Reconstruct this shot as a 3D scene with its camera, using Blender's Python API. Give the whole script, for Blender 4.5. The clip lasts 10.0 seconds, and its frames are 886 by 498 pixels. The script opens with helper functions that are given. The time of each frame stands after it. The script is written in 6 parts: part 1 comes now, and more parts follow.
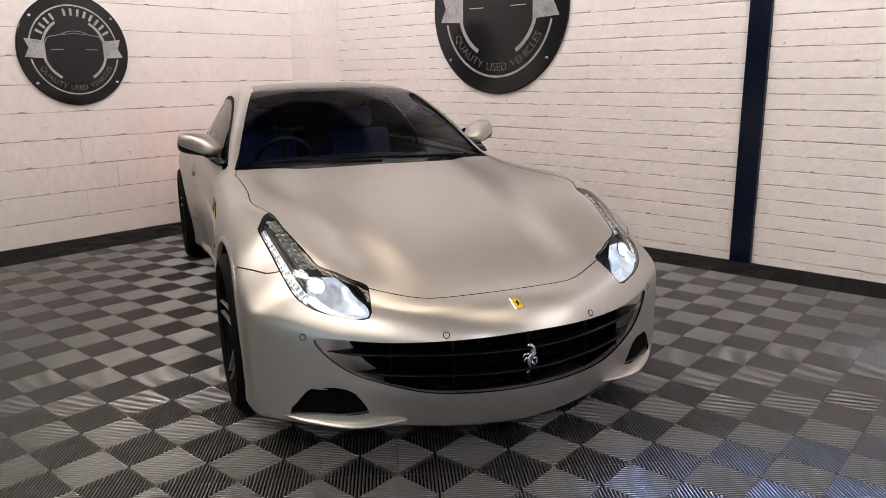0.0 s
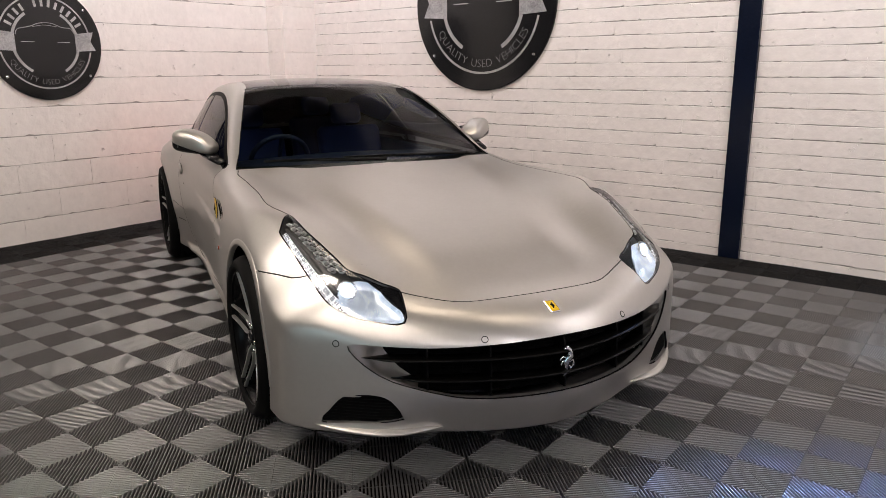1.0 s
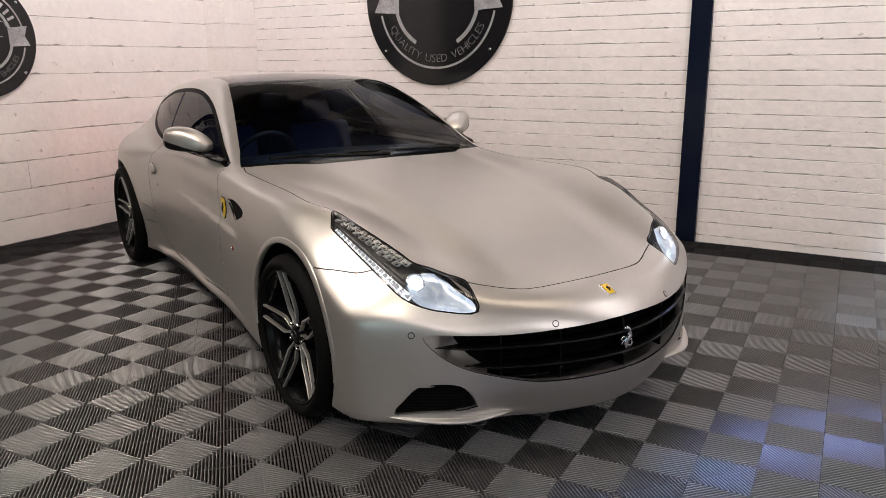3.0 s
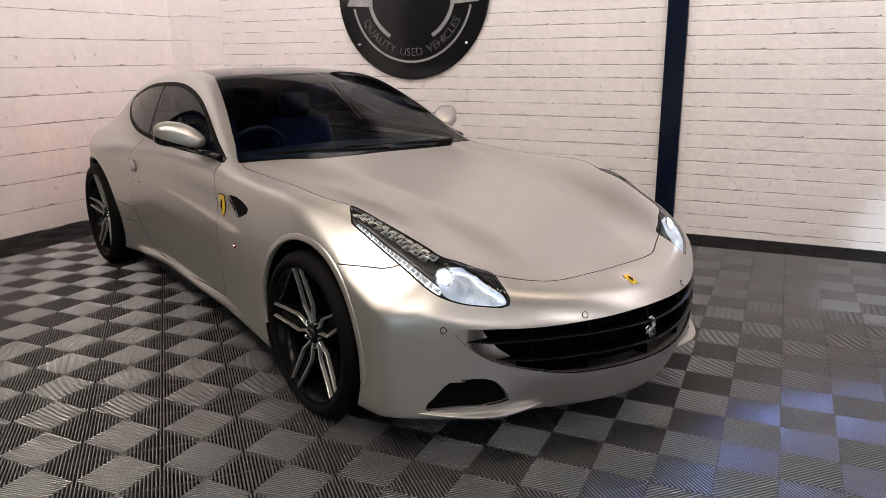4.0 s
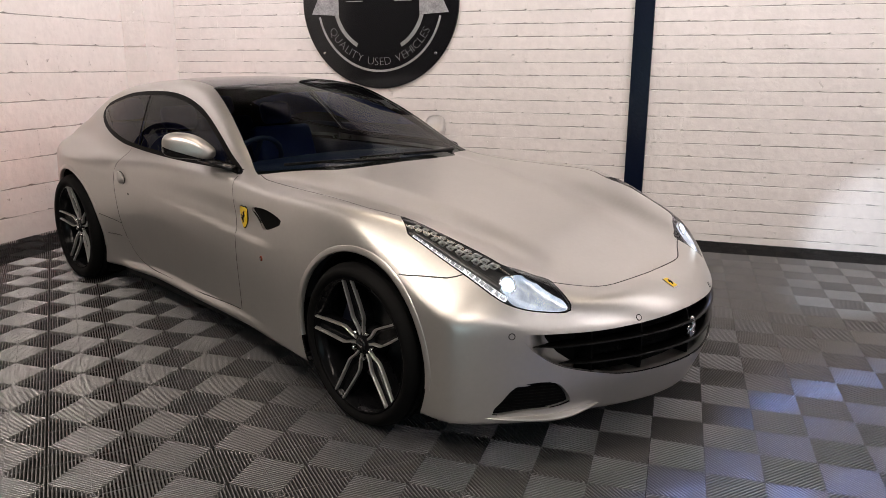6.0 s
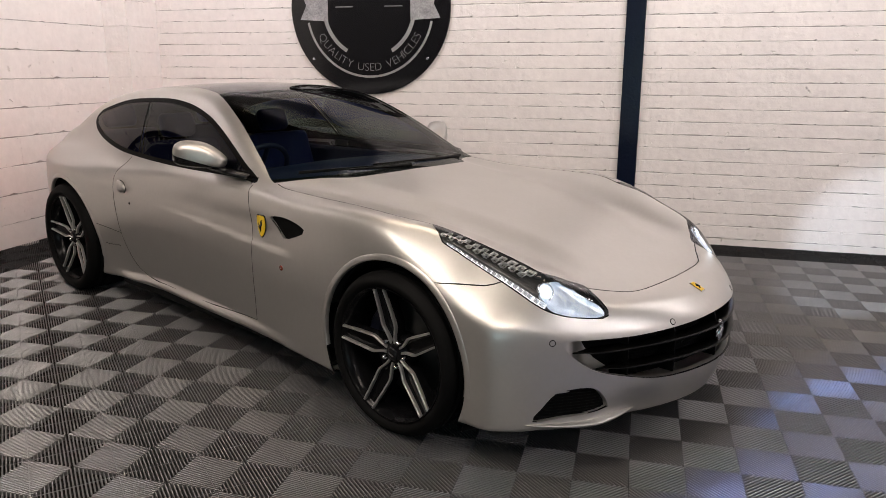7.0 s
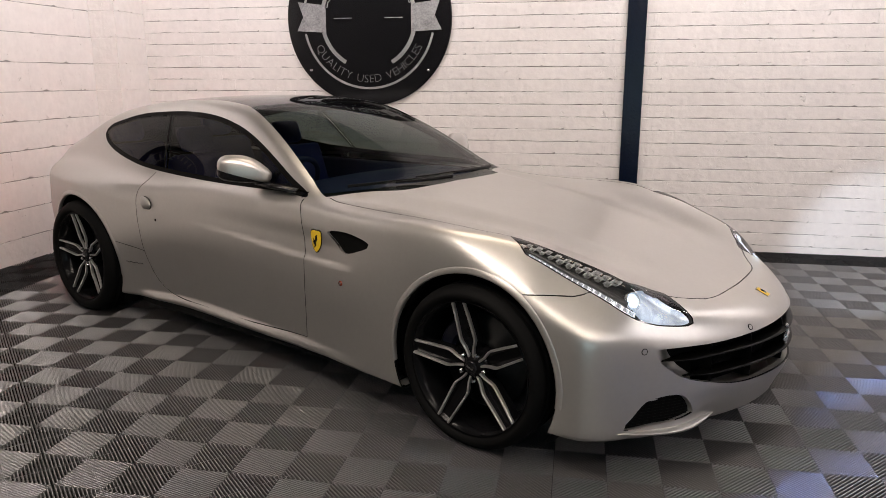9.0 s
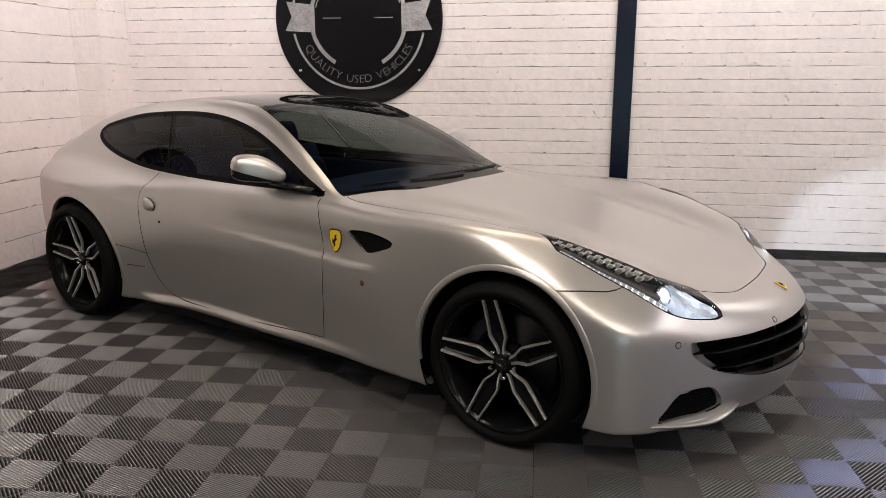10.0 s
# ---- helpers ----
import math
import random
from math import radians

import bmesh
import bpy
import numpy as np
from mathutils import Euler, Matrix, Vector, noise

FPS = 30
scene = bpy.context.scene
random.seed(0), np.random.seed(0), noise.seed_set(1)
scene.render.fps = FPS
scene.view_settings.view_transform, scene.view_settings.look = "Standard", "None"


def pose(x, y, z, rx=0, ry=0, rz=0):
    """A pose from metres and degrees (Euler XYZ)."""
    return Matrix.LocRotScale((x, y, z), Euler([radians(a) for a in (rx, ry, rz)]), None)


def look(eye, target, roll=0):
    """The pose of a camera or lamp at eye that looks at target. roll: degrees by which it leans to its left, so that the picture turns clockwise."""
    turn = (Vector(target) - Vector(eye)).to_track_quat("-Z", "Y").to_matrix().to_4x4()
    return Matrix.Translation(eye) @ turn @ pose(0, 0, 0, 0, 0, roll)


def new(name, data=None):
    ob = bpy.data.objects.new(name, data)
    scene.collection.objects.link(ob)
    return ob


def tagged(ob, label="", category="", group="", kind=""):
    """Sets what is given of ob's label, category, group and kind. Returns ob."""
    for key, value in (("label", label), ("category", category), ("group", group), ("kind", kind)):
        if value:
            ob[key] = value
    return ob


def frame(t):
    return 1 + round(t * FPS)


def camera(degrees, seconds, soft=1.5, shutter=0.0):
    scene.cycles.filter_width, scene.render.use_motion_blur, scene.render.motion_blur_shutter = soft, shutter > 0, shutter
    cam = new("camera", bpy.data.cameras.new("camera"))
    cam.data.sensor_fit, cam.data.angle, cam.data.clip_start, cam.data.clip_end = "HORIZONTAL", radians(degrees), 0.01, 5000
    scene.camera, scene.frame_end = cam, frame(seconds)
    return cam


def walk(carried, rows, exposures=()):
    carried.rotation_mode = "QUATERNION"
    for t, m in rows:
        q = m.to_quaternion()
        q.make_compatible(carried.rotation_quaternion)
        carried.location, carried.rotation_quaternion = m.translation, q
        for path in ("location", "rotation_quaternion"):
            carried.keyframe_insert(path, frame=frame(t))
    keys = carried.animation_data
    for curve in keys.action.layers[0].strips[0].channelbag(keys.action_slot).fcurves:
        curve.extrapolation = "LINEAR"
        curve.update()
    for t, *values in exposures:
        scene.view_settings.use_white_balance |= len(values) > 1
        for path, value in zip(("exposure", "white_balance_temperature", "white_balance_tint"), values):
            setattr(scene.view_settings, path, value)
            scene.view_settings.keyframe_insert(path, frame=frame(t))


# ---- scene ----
cam = camera(62.4, 10.0, 0.8)
PATH = [
    (0, (0.009, 0.183, 1.397), (-1.296, 1.625, 0.93), -0.7),
    (0.5, (-0.133, 0.142, 1.395), (-1.39, 1.624, 0.919), -0.5),
    (1, (-0.242, 0.046, 1.414), (-1.452, 1.564, 0.932), -0.3),
    (1.5, (-0.349, -0.073, 1.415), (-1.508, 1.484, 0.933), -0.3),
    (2, (-0.466, -0.138, 1.397), (-1.568, 1.459, 0.914), -0.3),
    (3.5, (-0.838, -0.424, 1.418), (-1.745, 1.287, 0.916), -0.5),
    (4, (-0.972, -0.457, 1.403), (-1.816, 1.284, 0.895), -0.4),
    (4.5, (-1.089, -0.498, 1.419), (-1.878, 1.266, 0.904), -0.2),
    (5, (-1.221, -0.594, 1.426), (-1.954, 1.195, 0.915), 0.0),
    (5.5, (-1.33, -0.676, 1.427), (-2.008, 1.138, 0.927), 0.1),
    (7, (-1.709, -0.789, 1.443), (-2.238, 1.079, 0.962), 0.2),
    (7.5, (-1.829, -0.849, 1.44), (-2.324, 1.03, 0.967), 0.0),
    (8, (-1.947, -0.861, 1.429), (-2.414, 1.027, 0.962), 0.0),
    (8.5, (-2.08, -0.856, 1.443), (-2.514, 1.041, 0.981), 0.0),
    (9, (-2.212, -0.9, 1.451), (-2.601, 1.008, 0.996), 0.0),
    (9.5, (-2.357, -0.955, 1.448), (-2.695, 0.963, 0.996), 0.1),
    (10, (-2.467, -0.948, 1.435), (-2.758, 0.979, 0.985), 0.0),
]
walk(cam, [(t, look(eye, target, roll)) for t, eye, target, roll in PATH], [(0, -0.21), (10, -0.21)])

# ---- world and lights ----
world = bpy.data.worlds.new("sky")
scene.world = world
world.use_nodes = True
wn = world.node_tree
sky = wn.nodes.new("ShaderNodeTexSky")
sky.sky_type, sky.sun_disc = "NISHITA", False
sky.sun_elevation, sky.sun_rotation = radians(35), radians(120)
wn.links.new(sky.outputs[0], wn.nodes["Background"].inputs[0])
wn.nodes["Background"].inputs[1].default_value = 0.10


def area_lamp(name, m, sx, sy, power, colour):
    data = bpy.data.lights.new(name, "AREA")
    data.shape, data.size, data.size_y, data.energy, data.color = "RECTANGLE", sx, sy, power, colour
    ob = new(name, data)
    ob.matrix_world = m
    return ob


CEIL = 3.6
WARM, COOL = (1.0, 0.925, 0.95), (0.50, 0.84, 0.96)
TUBES = [(-3.5, 0.4, 84), (-5.2, -1.4, 36), (-1.3, -1.0, 60), (0.8, 4.0, 25), (2.6, 4.2, 30), (2.7, 0.6, 75), (1.8, -2.6, 62)]
for tx, ty, power in TUBES:          # the tubes over the south-west end have a warmer colour
    area_lamp("tube_light", pose(tx, ty, CEIL - 0.13), 1.5, 0.42, power, (1.0, 0.87, 0.76) if tx < -1.2 and ty < 2 else WARM)
# unseen fill lamps added to brighten the walls: place, target, length, power
WALL_FILLS = [((-5.45, 3.3, CEIL - 0.16), (-6.7, 3.3, 2.72), 2.4, 50), ((-4.5, 4.40, CEIL - 0.16), (-4.5, 5.63, 2.88), 2.4, 48), ((-1.2, 4.40, CEIL - 0.16), (-1.2, 5.63, 2.88), 2.4, 50)]
for place, target, length, power in WALL_FILLS:
    area_lamp("wall_fill_light", look(place, target), length, 0.10, power, WARM)
# square panels above the car: place, length, width, power
PANELS = [(-0.95, 2.95, 1.2, 0.6, 8), (-3.0, 2.85, 1.5, 1.0, 22)]
for tx, ty, lx, ly, power in PANELS:
    area_lamp("panel_light", pose(tx, ty, CEIL - 0.075), lx, ly, power, (1.0, 0.80, 0.62))
# daylight in the wide door opening of the south wall
area_lamp("door_daylight", look((-0.6, -5.95, 1.25), (-0.6, 0, 1.25)), 4.4, 2.4, 26, COOL)

# ---- materials ----
def material(name, colour, rough=0.5, metal=0.0, vary=0.0, scale=8.0, bump=0.0, bump_scale=60.0, coat=0.0, ior=1.45, spec=0.5):
    """Principled material with a colour that wanders at two scales and a fine relief."""
    mat = bpy.data.materials.new(name)
    mat.use_nodes = True
    nt = mat.node_tree
    b = nt.nodes["Principled BSDF"]
    b.inputs["Base Color"].default_value = (*colour, 1)
    b.inputs["Roughness"].default_value = rough
    b.inputs["Metallic"].default_value = metal
    b.inputs["Coat Weight"].default_value = coat
    b.inputs["IOR"].default_value = ior
    b.inputs["Specular IOR Level"].default_value = spec
    tc = nt.nodes.new("ShaderNodeTexCoord")
    if vary:
        n1, n2 = nt.nodes.new("ShaderNodeTexNoise"), nt.nodes.new("ShaderNodeTexNoise")
        n1.inputs["Scale"].default_value, n2.inputs["Scale"].default_value = scale, scale * 9
        n1.inputs["Detail"].default_value = 5
        add = nt.nodes.new("ShaderNodeMath")
        add.operation = "ADD"
        rng = nt.nodes.new("ShaderNodeMapRange")
        rng.inputs[1].default_value, rng.inputs[2].default_value = 0.6, 1.4
        rng.inputs[3].default_value, rng.inputs[4].default_value = 1 - vary, 1 + vary
        mul = nt.nodes.new("ShaderNodeVectorMath")
        mul.operation = "SCALE"
        mul.inputs[0].default_value = colour
        for n in (n1, n2):
            nt.links.new(tc.outputs["Object"], n.inputs["Vector"])
        nt.links.new(n1.outputs[0], add.inputs[0])
        nt.links.new(n2.outputs[0], add.inputs[1])
        nt.links.new(add.outputs[0], rng.inputs[0])
        nt.links.new(rng.outputs[0], mul.inputs["Scale"])
        nt.links.new(mul.outputs[0], b.inputs["Base Color"])
    if bump:
        n3, bp = nt.nodes.new("ShaderNodeTexNoise"), nt.nodes.new("ShaderNodeBump")
        n3.inputs["Scale"].default_value, n3.inputs["Detail"].default_value = bump_scale, 4
        bp.inputs["Strength"].default_value, bp.inputs["Distance"].default_value = 1.0, bump
        nt.links.new(tc.outputs["Object"], n3.inputs["Vector"])
        nt.links.new(n3.outputs[0], bp.inputs["Height"])
        nt.links.new(bp.outputs[0], b.inputs["Normal"])
    return mat


def glow(name, colour, strength):
    mat = bpy.data.materials.new(name)
    mat.use_nodes = True
    b = mat.node_tree.nodes["Principled BSDF"]
    b.inputs["Base Color"].default_value = (*colour, 1)
    b.inputs["Emission Color"].default_value = (*colour, 1)
    b.inputs["Emission Strength"].default_value = strength
    return mat


def glass(name, colour, rough=0.0, alpha=0.0, ior=1.5):
    """Thin glass: a clear tint under a glossy coat of reflection."""
    mat = bpy.data.materials.new(name)
    mat.use_nodes = True
    nt = mat.node_tree
    nt.nodes.clear()
    out, mix, fr = (nt.nodes.new("ShaderNode" + k) for k in ("OutputMaterial", "MixShader", "Fresnel"))
    tr, gl = nt.nodes.new("ShaderNodeBsdfTransparent"), nt.nodes.new("ShaderNodeBsdfGlossy")
    tr.inputs["Color"].default_value = (*colour, 1)
    gl.inputs["Roughness"].default_value = rough
    fr.inputs["IOR"].default_value = ior
    nt.links.new(fr.outputs[0], mix.inputs[0])
    nt.links.new(tr.outputs[0], mix.inputs[1])
    nt.links.new(gl.outputs[0], mix.inputs[2])
    nt.links.new(mix.outputs[0], out.inputs[0])
    return mat


M_PAINT_WALL = material("white_masonry_paint", (0.80, 0.755, 0.725), 0.55, 0, 0.06, 2.0, 0.006, 19)
def add_pits(mat, scale, depth):
    """Small chips and pits on top of a material's fine relief."""
    nt = mat.node_tree
    b = nt.nodes["Principled BSDF"]
    geo, n, rng, bp = (nt.nodes.new("ShaderNode" + k) for k in ("NewGeometry", "TexNoise", "MapRange", "Bump"))
    n.inputs["Scale"].default_value, n.inputs["Detail"].default_value, n.inputs["Roughness"].default_value = scale, 5, 0.65
    rng.inputs[1].default_value, rng.inputs[2].default_value, rng.inputs[3].default_value, rng.inputs[4].default_value = 0.665, 0.73, 1.0, 0.0
    bp.inputs["Distance"].default_value = depth
    for noise in [q for q in nt.nodes if q.bl_idname == "ShaderNodeTexNoise"]:
        nt.links.new(geo.outputs["Position"], noise.inputs["Vector"])
    nt.links.new(n.outputs[0], rng.inputs[0])
    nt.links.new(rng.outputs[0], bp.inputs["Height"])
    nt.links.new(b.inputs["Normal"].links[0].from_socket, bp.inputs["Normal"])
    nt.links.new(bp.outputs[0], b.inputs["Normal"])


add_pits(M_PAINT_WALL, 13.0, 0.008)
M_TILE = material("grey_floor_plastic", (0.062, 0.060, 0.061), 0.34, 0, 0.12, 4.0, ior=1.9, spec=1.0)
M_TILE_BLACK = material("black_floor_plastic", (0.006, 0.006, 0.0065), 0.5, 0, 0.12, 4.0, spec=0.25)
# grey stands in for the shade in the painted walls' joints
M_JOINT_SHADE = material("shade_grey_joints", (0.37, 0.35, 0.33), 0.9, 0, 0.3, 7.0)
# dark colour of the unseen walls, to darken reflections in the car's side
M_WALL_DARK = material("dark_reflection_wall", (0.07, 0.069, 0.067), 0.7, 0, 0.06, 2.0)
M_UNDER = material("dark_under_floor", (0.004, 0.004, 0.004), 0.9, 0, 0.1, 5.0)
M_NAVY = material("navy_gloss_paint", (0.004, 0.007, 0.018), 0.16, 0, 0.15, 6.0, 0.002, 45, spec=0.35)
M_CEIL = material("dull_ceiling", (0.21, 0.207, 0.203), 0.7, 0, 0.05, 2.0)
M_CAR = material("satin_silver_paint", (0.525, 0.512, 0.488), 0.36, 0.85, 0.03, 6.0)
M_BLACK = material("black_plastic", (0.004, 0.004, 0.004), 0.45, 0, 0.1, 9.0, spec=0.15)
M_GLOSS = material("gloss_black", (0.006, 0.006, 0.007), 0.08, 0, 0, 1.0)
M_ROOF = material("gloss_black_roof", (0.004, 0.004, 0.005), 0.06, 0, 0, 1.0, spec=0.22)
M_TRIM = material("satin_black_trim", (0.003, 0.003, 0.003), 0.5, 0, 0.1, 9.0, spec=0.04)
M_RUBBER = material("tyre_rubber", (0.0035, 0.0035, 0.0035), 0.65, 0, 0.15, 20.0, spec=0.10)
M_TUBE = glow("tube_glow", (1.0, 0.88, 0.78), 12.0)
M_GLASS_DARK = glass("tinted_glass", (0.17, 0.19, 0.18), ior=1.2)
M_SCREEN = glass("windscreen_glass", (0.44, 0.53, 0.48), ior=1.16)
M_SIGN = material("black_acrylic", (0.008, 0.008, 0.009), 0.12, 0, 0.1, 5.0)
M_SILVER = material("brushed_silver_print", (0.42, 0.42, 0.42), 0.35, 0.6, 0.25, 14.0)

# ---- mesh helpers ----
def obj(name, bm, mat, parent=None, label="", smooth=False):
    """Links a bmesh as one mesh object."""
    me = bpy.data.meshes.new(name)
    bmesh.ops.recalc_face_normals(bm, faces=bm.faces)
    bm.to_mesh(me)
    bm.free()
    for m in (mat if isinstance(mat, (list, tuple)) else (mat,)):
        me.materials.append(m)
    if smooth:
        me.shade_smooth()
    ob = new(name, me)
    if parent is not None:
        ob.parent = parent
    if label:
        ob["label"] = label
    return ob


def part(name, bm, mat, parent, label="", smooth=False):
    return obj(name, bm, mat, parent, label, smooth)


def add_box(bm, x0, x1, y0, y1, z0, z1, bevel=0.0, segs=1):
    vs = [bm.verts.new((x, y, z)) for x in (x0, x1) for y in (y0, y1) for z in (z0, z1)]
    fs = [bm.faces.new([vs[i] for i in q]) for q in ((0, 1, 3, 2), (4, 6, 7, 5), (0, 4, 5, 1), (2, 3, 7, 6), (0, 2, 6, 4), (1, 5, 7, 3))]
    if bevel:
        es = {e for f in fs for e in f.edges}
        bmesh.ops.bevel(bm, geom=list(es), offset=bevel, segments=segs, affect="EDGES", profile=0.5)
    return bm


def box(x0, x1, y0, y1, z0, z1, bevel=0.0, segs=1):
    return add_box(bmesh.new(), x0, x1, y0, y1, z0, z1, bevel, segs)


# ---- room ----
X_W, Y_N, X_E, Y_S = -6.70, 5.63, 4.2, -6.0
W_SPLIT = 1.25
PX, PY = -6.44, 5.19          # corner pilaster

ground = tagged(obj("ground", box(X_W - 0.3, X_E + 0.3, Y_S - 8, Y_N + 0.3, -0.2, -0.022), M_UNDER), "dark concrete slab beneath the interlocking floor tiles", "floor", kind="structure")
wall_n = tagged(obj("wall_north", box(X_W - 0.3, X_E + 0.3, Y_N + 0.009, Y_N + 0.3, -0.1, CEIL + 0.1), M_JOINT_SHADE), "white painted brick wall with uneven courses", "wall", kind="structure")
wall_w = tagged(obj("wall_west", box(X_W - 0.3, X_W - 0.009, W_SPLIT, Y_N + 0.009, -0.1, CEIL + 0.1), M_JOINT_SHADE), "white painted concrete block wall", "wall", kind="structure")
# unseen walls, kept dark so the car's flank mirrors little light
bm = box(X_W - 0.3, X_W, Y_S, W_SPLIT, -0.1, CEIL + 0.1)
wall_ws = tagged(obj("wall_west_south", bm, M_WALL_DARK), "unseen dark wall added to darken the car flank's reflections", "wall", kind="structure")
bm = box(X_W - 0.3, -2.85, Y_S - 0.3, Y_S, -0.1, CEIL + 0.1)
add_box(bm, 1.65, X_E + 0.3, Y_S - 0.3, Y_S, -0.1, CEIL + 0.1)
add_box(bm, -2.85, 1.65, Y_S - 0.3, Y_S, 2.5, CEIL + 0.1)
wall_s = tagged(obj("wall_south", bm, M_WALL_DARK), "unseen wall, dark for the car's reflections, with a wide open vehicle door", "wall", kind="structure")
wall_e = tagged(obj("wall_east", box(X_E, X_E + 0.3, Y_S, Y_N + 0.009, -0.1, CEIL + 0.1), M_PAINT_WALL), "plain white painted wall", "wall", kind="structure")
ceiling = tagged(obj("ceiling", box(X_W - 0.3, X_E + 0.3, Y_S - 0.3, Y_N + 0.3, CEIL, CEIL + 0.2), M_CEIL), "plain painted workshop ceiling", "ceiling", kind="structure")

# ---- the car: x forward from the front axle, y to its left, z up ----
CAR = pose(-2.256, 2.602, 0, 0, 0, math.degrees(math.atan2(-0.4305, 0.9027)))
WB = 2.99


def spline(xs, ys):
    """Natural cubic spline through the knots, straight beyond its ends."""
    xs, ys = np.array(xs, float), np.array(ys, float)
    if xs[0] > xs[-1]:
        xs, ys = xs[::-1], ys[::-1]
    n, h = len(xs), np.diff(xs)
    a, r = np.zeros((n, n)), np.zeros(n)
    a[0, 0] = a[-1, -1] = 1
    for i in range(1, n - 1):
        a[i, i - 1:i + 2] = h[i - 1], 2 * (h[i - 1] + h[i]), h[i]
        r[i] = 6 * ((ys[i + 1] - ys[i]) / h[i] - (ys[i] - ys[i - 1]) / h[i - 1])
    m = np.linalg.solve(a, r)

    def f(x):
        x = np.asarray(x, float)
        xc = np.clip(x, xs[0], xs[-1])
        i = np.clip(np.searchsorted(xs, xc) - 1, 0, n - 2)
        d0, d1, hi = xc - xs[i], xs[i + 1] - xc, h[i]
        y = (m[i] * d1 ** 3 + m[i + 1] * d0 ** 3) / (6 * hi) + (ys[i] / hi - m[i] * hi / 6) * d1 + (ys[i + 1] / hi - m[i + 1] * hi / 6) * d0
        s0 = (ys[1] - ys[0]) / h[0] - h[0] * m[1] / 6
        s1 = (ys[-1] - ys[-2]) / h[-1] + h[-1] * m[-2] / 6
        return y + np.where(x < xs[0], (x - xs[0]) * s0, 0) + np.where(x > xs[-1], (x - xs[-1]) * s1, 0)
    return f


def bump(t, c, w):
    return np.exp(-((t - c) / w) ** 2)


def ease(t, a, b):
    u = np.clip((t - a) / (b - a), 0, 1)
    return u * u * (3 - 2 * u)


def smax(a, b, k):
    return 0.5 * (a + b + np.sqrt((a - b) ** 2 + k * k))


def smin(a, b, k):
    return 0.5 * (a + b - np.sqrt((a - b) ** 2 + k * k))


top_c = spline((1.0, 0.95, 0.9, 0.85, 0.7, 0.4, 0.0, -0.5, -0.95, -1.5), (0.47, 0.528, 0.568, 0.593, 0.618, 0.695, 0.785, 0.872, 0.925, 0.96))
top_f = spline((1.0, 0.8, 0.67, 0.60, 0.53, 0.4, 0.11, -0.3, -0.65, -1.05, -1.6, -2.2, -2.7, -3.1, -3.5, -3.95), (0.47, 0.587, 0.660, 0.718, 0.760, 0.803, 0.864, 0.882, 0.885, 0.905, 0.915, 0.90, 0.895, 0.90, 0.885, 0.84))
half_w = spline((0.8, 0.4, 0.15, -0.1, -0.45, -0.9, -1.5, -2.05, -2.45, -2.75, -3.05, -3.4, -3.7, -3.95), (0.90, 0.945, 0.957, 0.957, 0.935, 0.905, 0.89, 0.89, 0.915, 0.950, 0.955, 0.885, 0.795, 0.69))
low_in = spline((1.0, 0.4, 0.0, -0.5, -1.1, -1.7, -2.2, -2.6, -3.0, -3.5, -4.0), (0.01, 0.015, 0.02, 0.02, 0.06, 0.08, 0.09, 0.05, 0.03, 0.06, 0.10))
bottom = spline((1.0, 0.5, 0.0, -0.6, -2.3, -3.0, -3.95), (0.145, 0.156, 0.154, 0.152, 0.160, 0.17, 0.24))
shoulder = spline((-0.6, -0.3, 0.0, 0.10, 0.24, 0.33, 0.47, 0.565, 0.624, 0.75, 0.95), (1.33, 1.27, 1.192, 1.158, 1.108, 1.066, 1.013, 0.974, 0.948, 0.880, 0.78))
roof_p = spline((-0.55, -0.78, -1.0, -1.3, -1.6, -1.8, -2.1, -2.5, -2.9, -3.3, -3.6, -3.85, -4.0), (0.79, 0.915, 1.035, 1.19, 1.305, 1.335, 1.348, 1.335, 1.295, 1.20, 1.06, 0.905, 0.80))
green_w = spline((-0.6, -1.05, -1.5, -2.0, -2.5, -2.9, -3.3, -3.7, -4.0), (0.74, 0.775, 0.80, 0.80, 0.775, 0.725, 0.65, 0.55, 0.45))


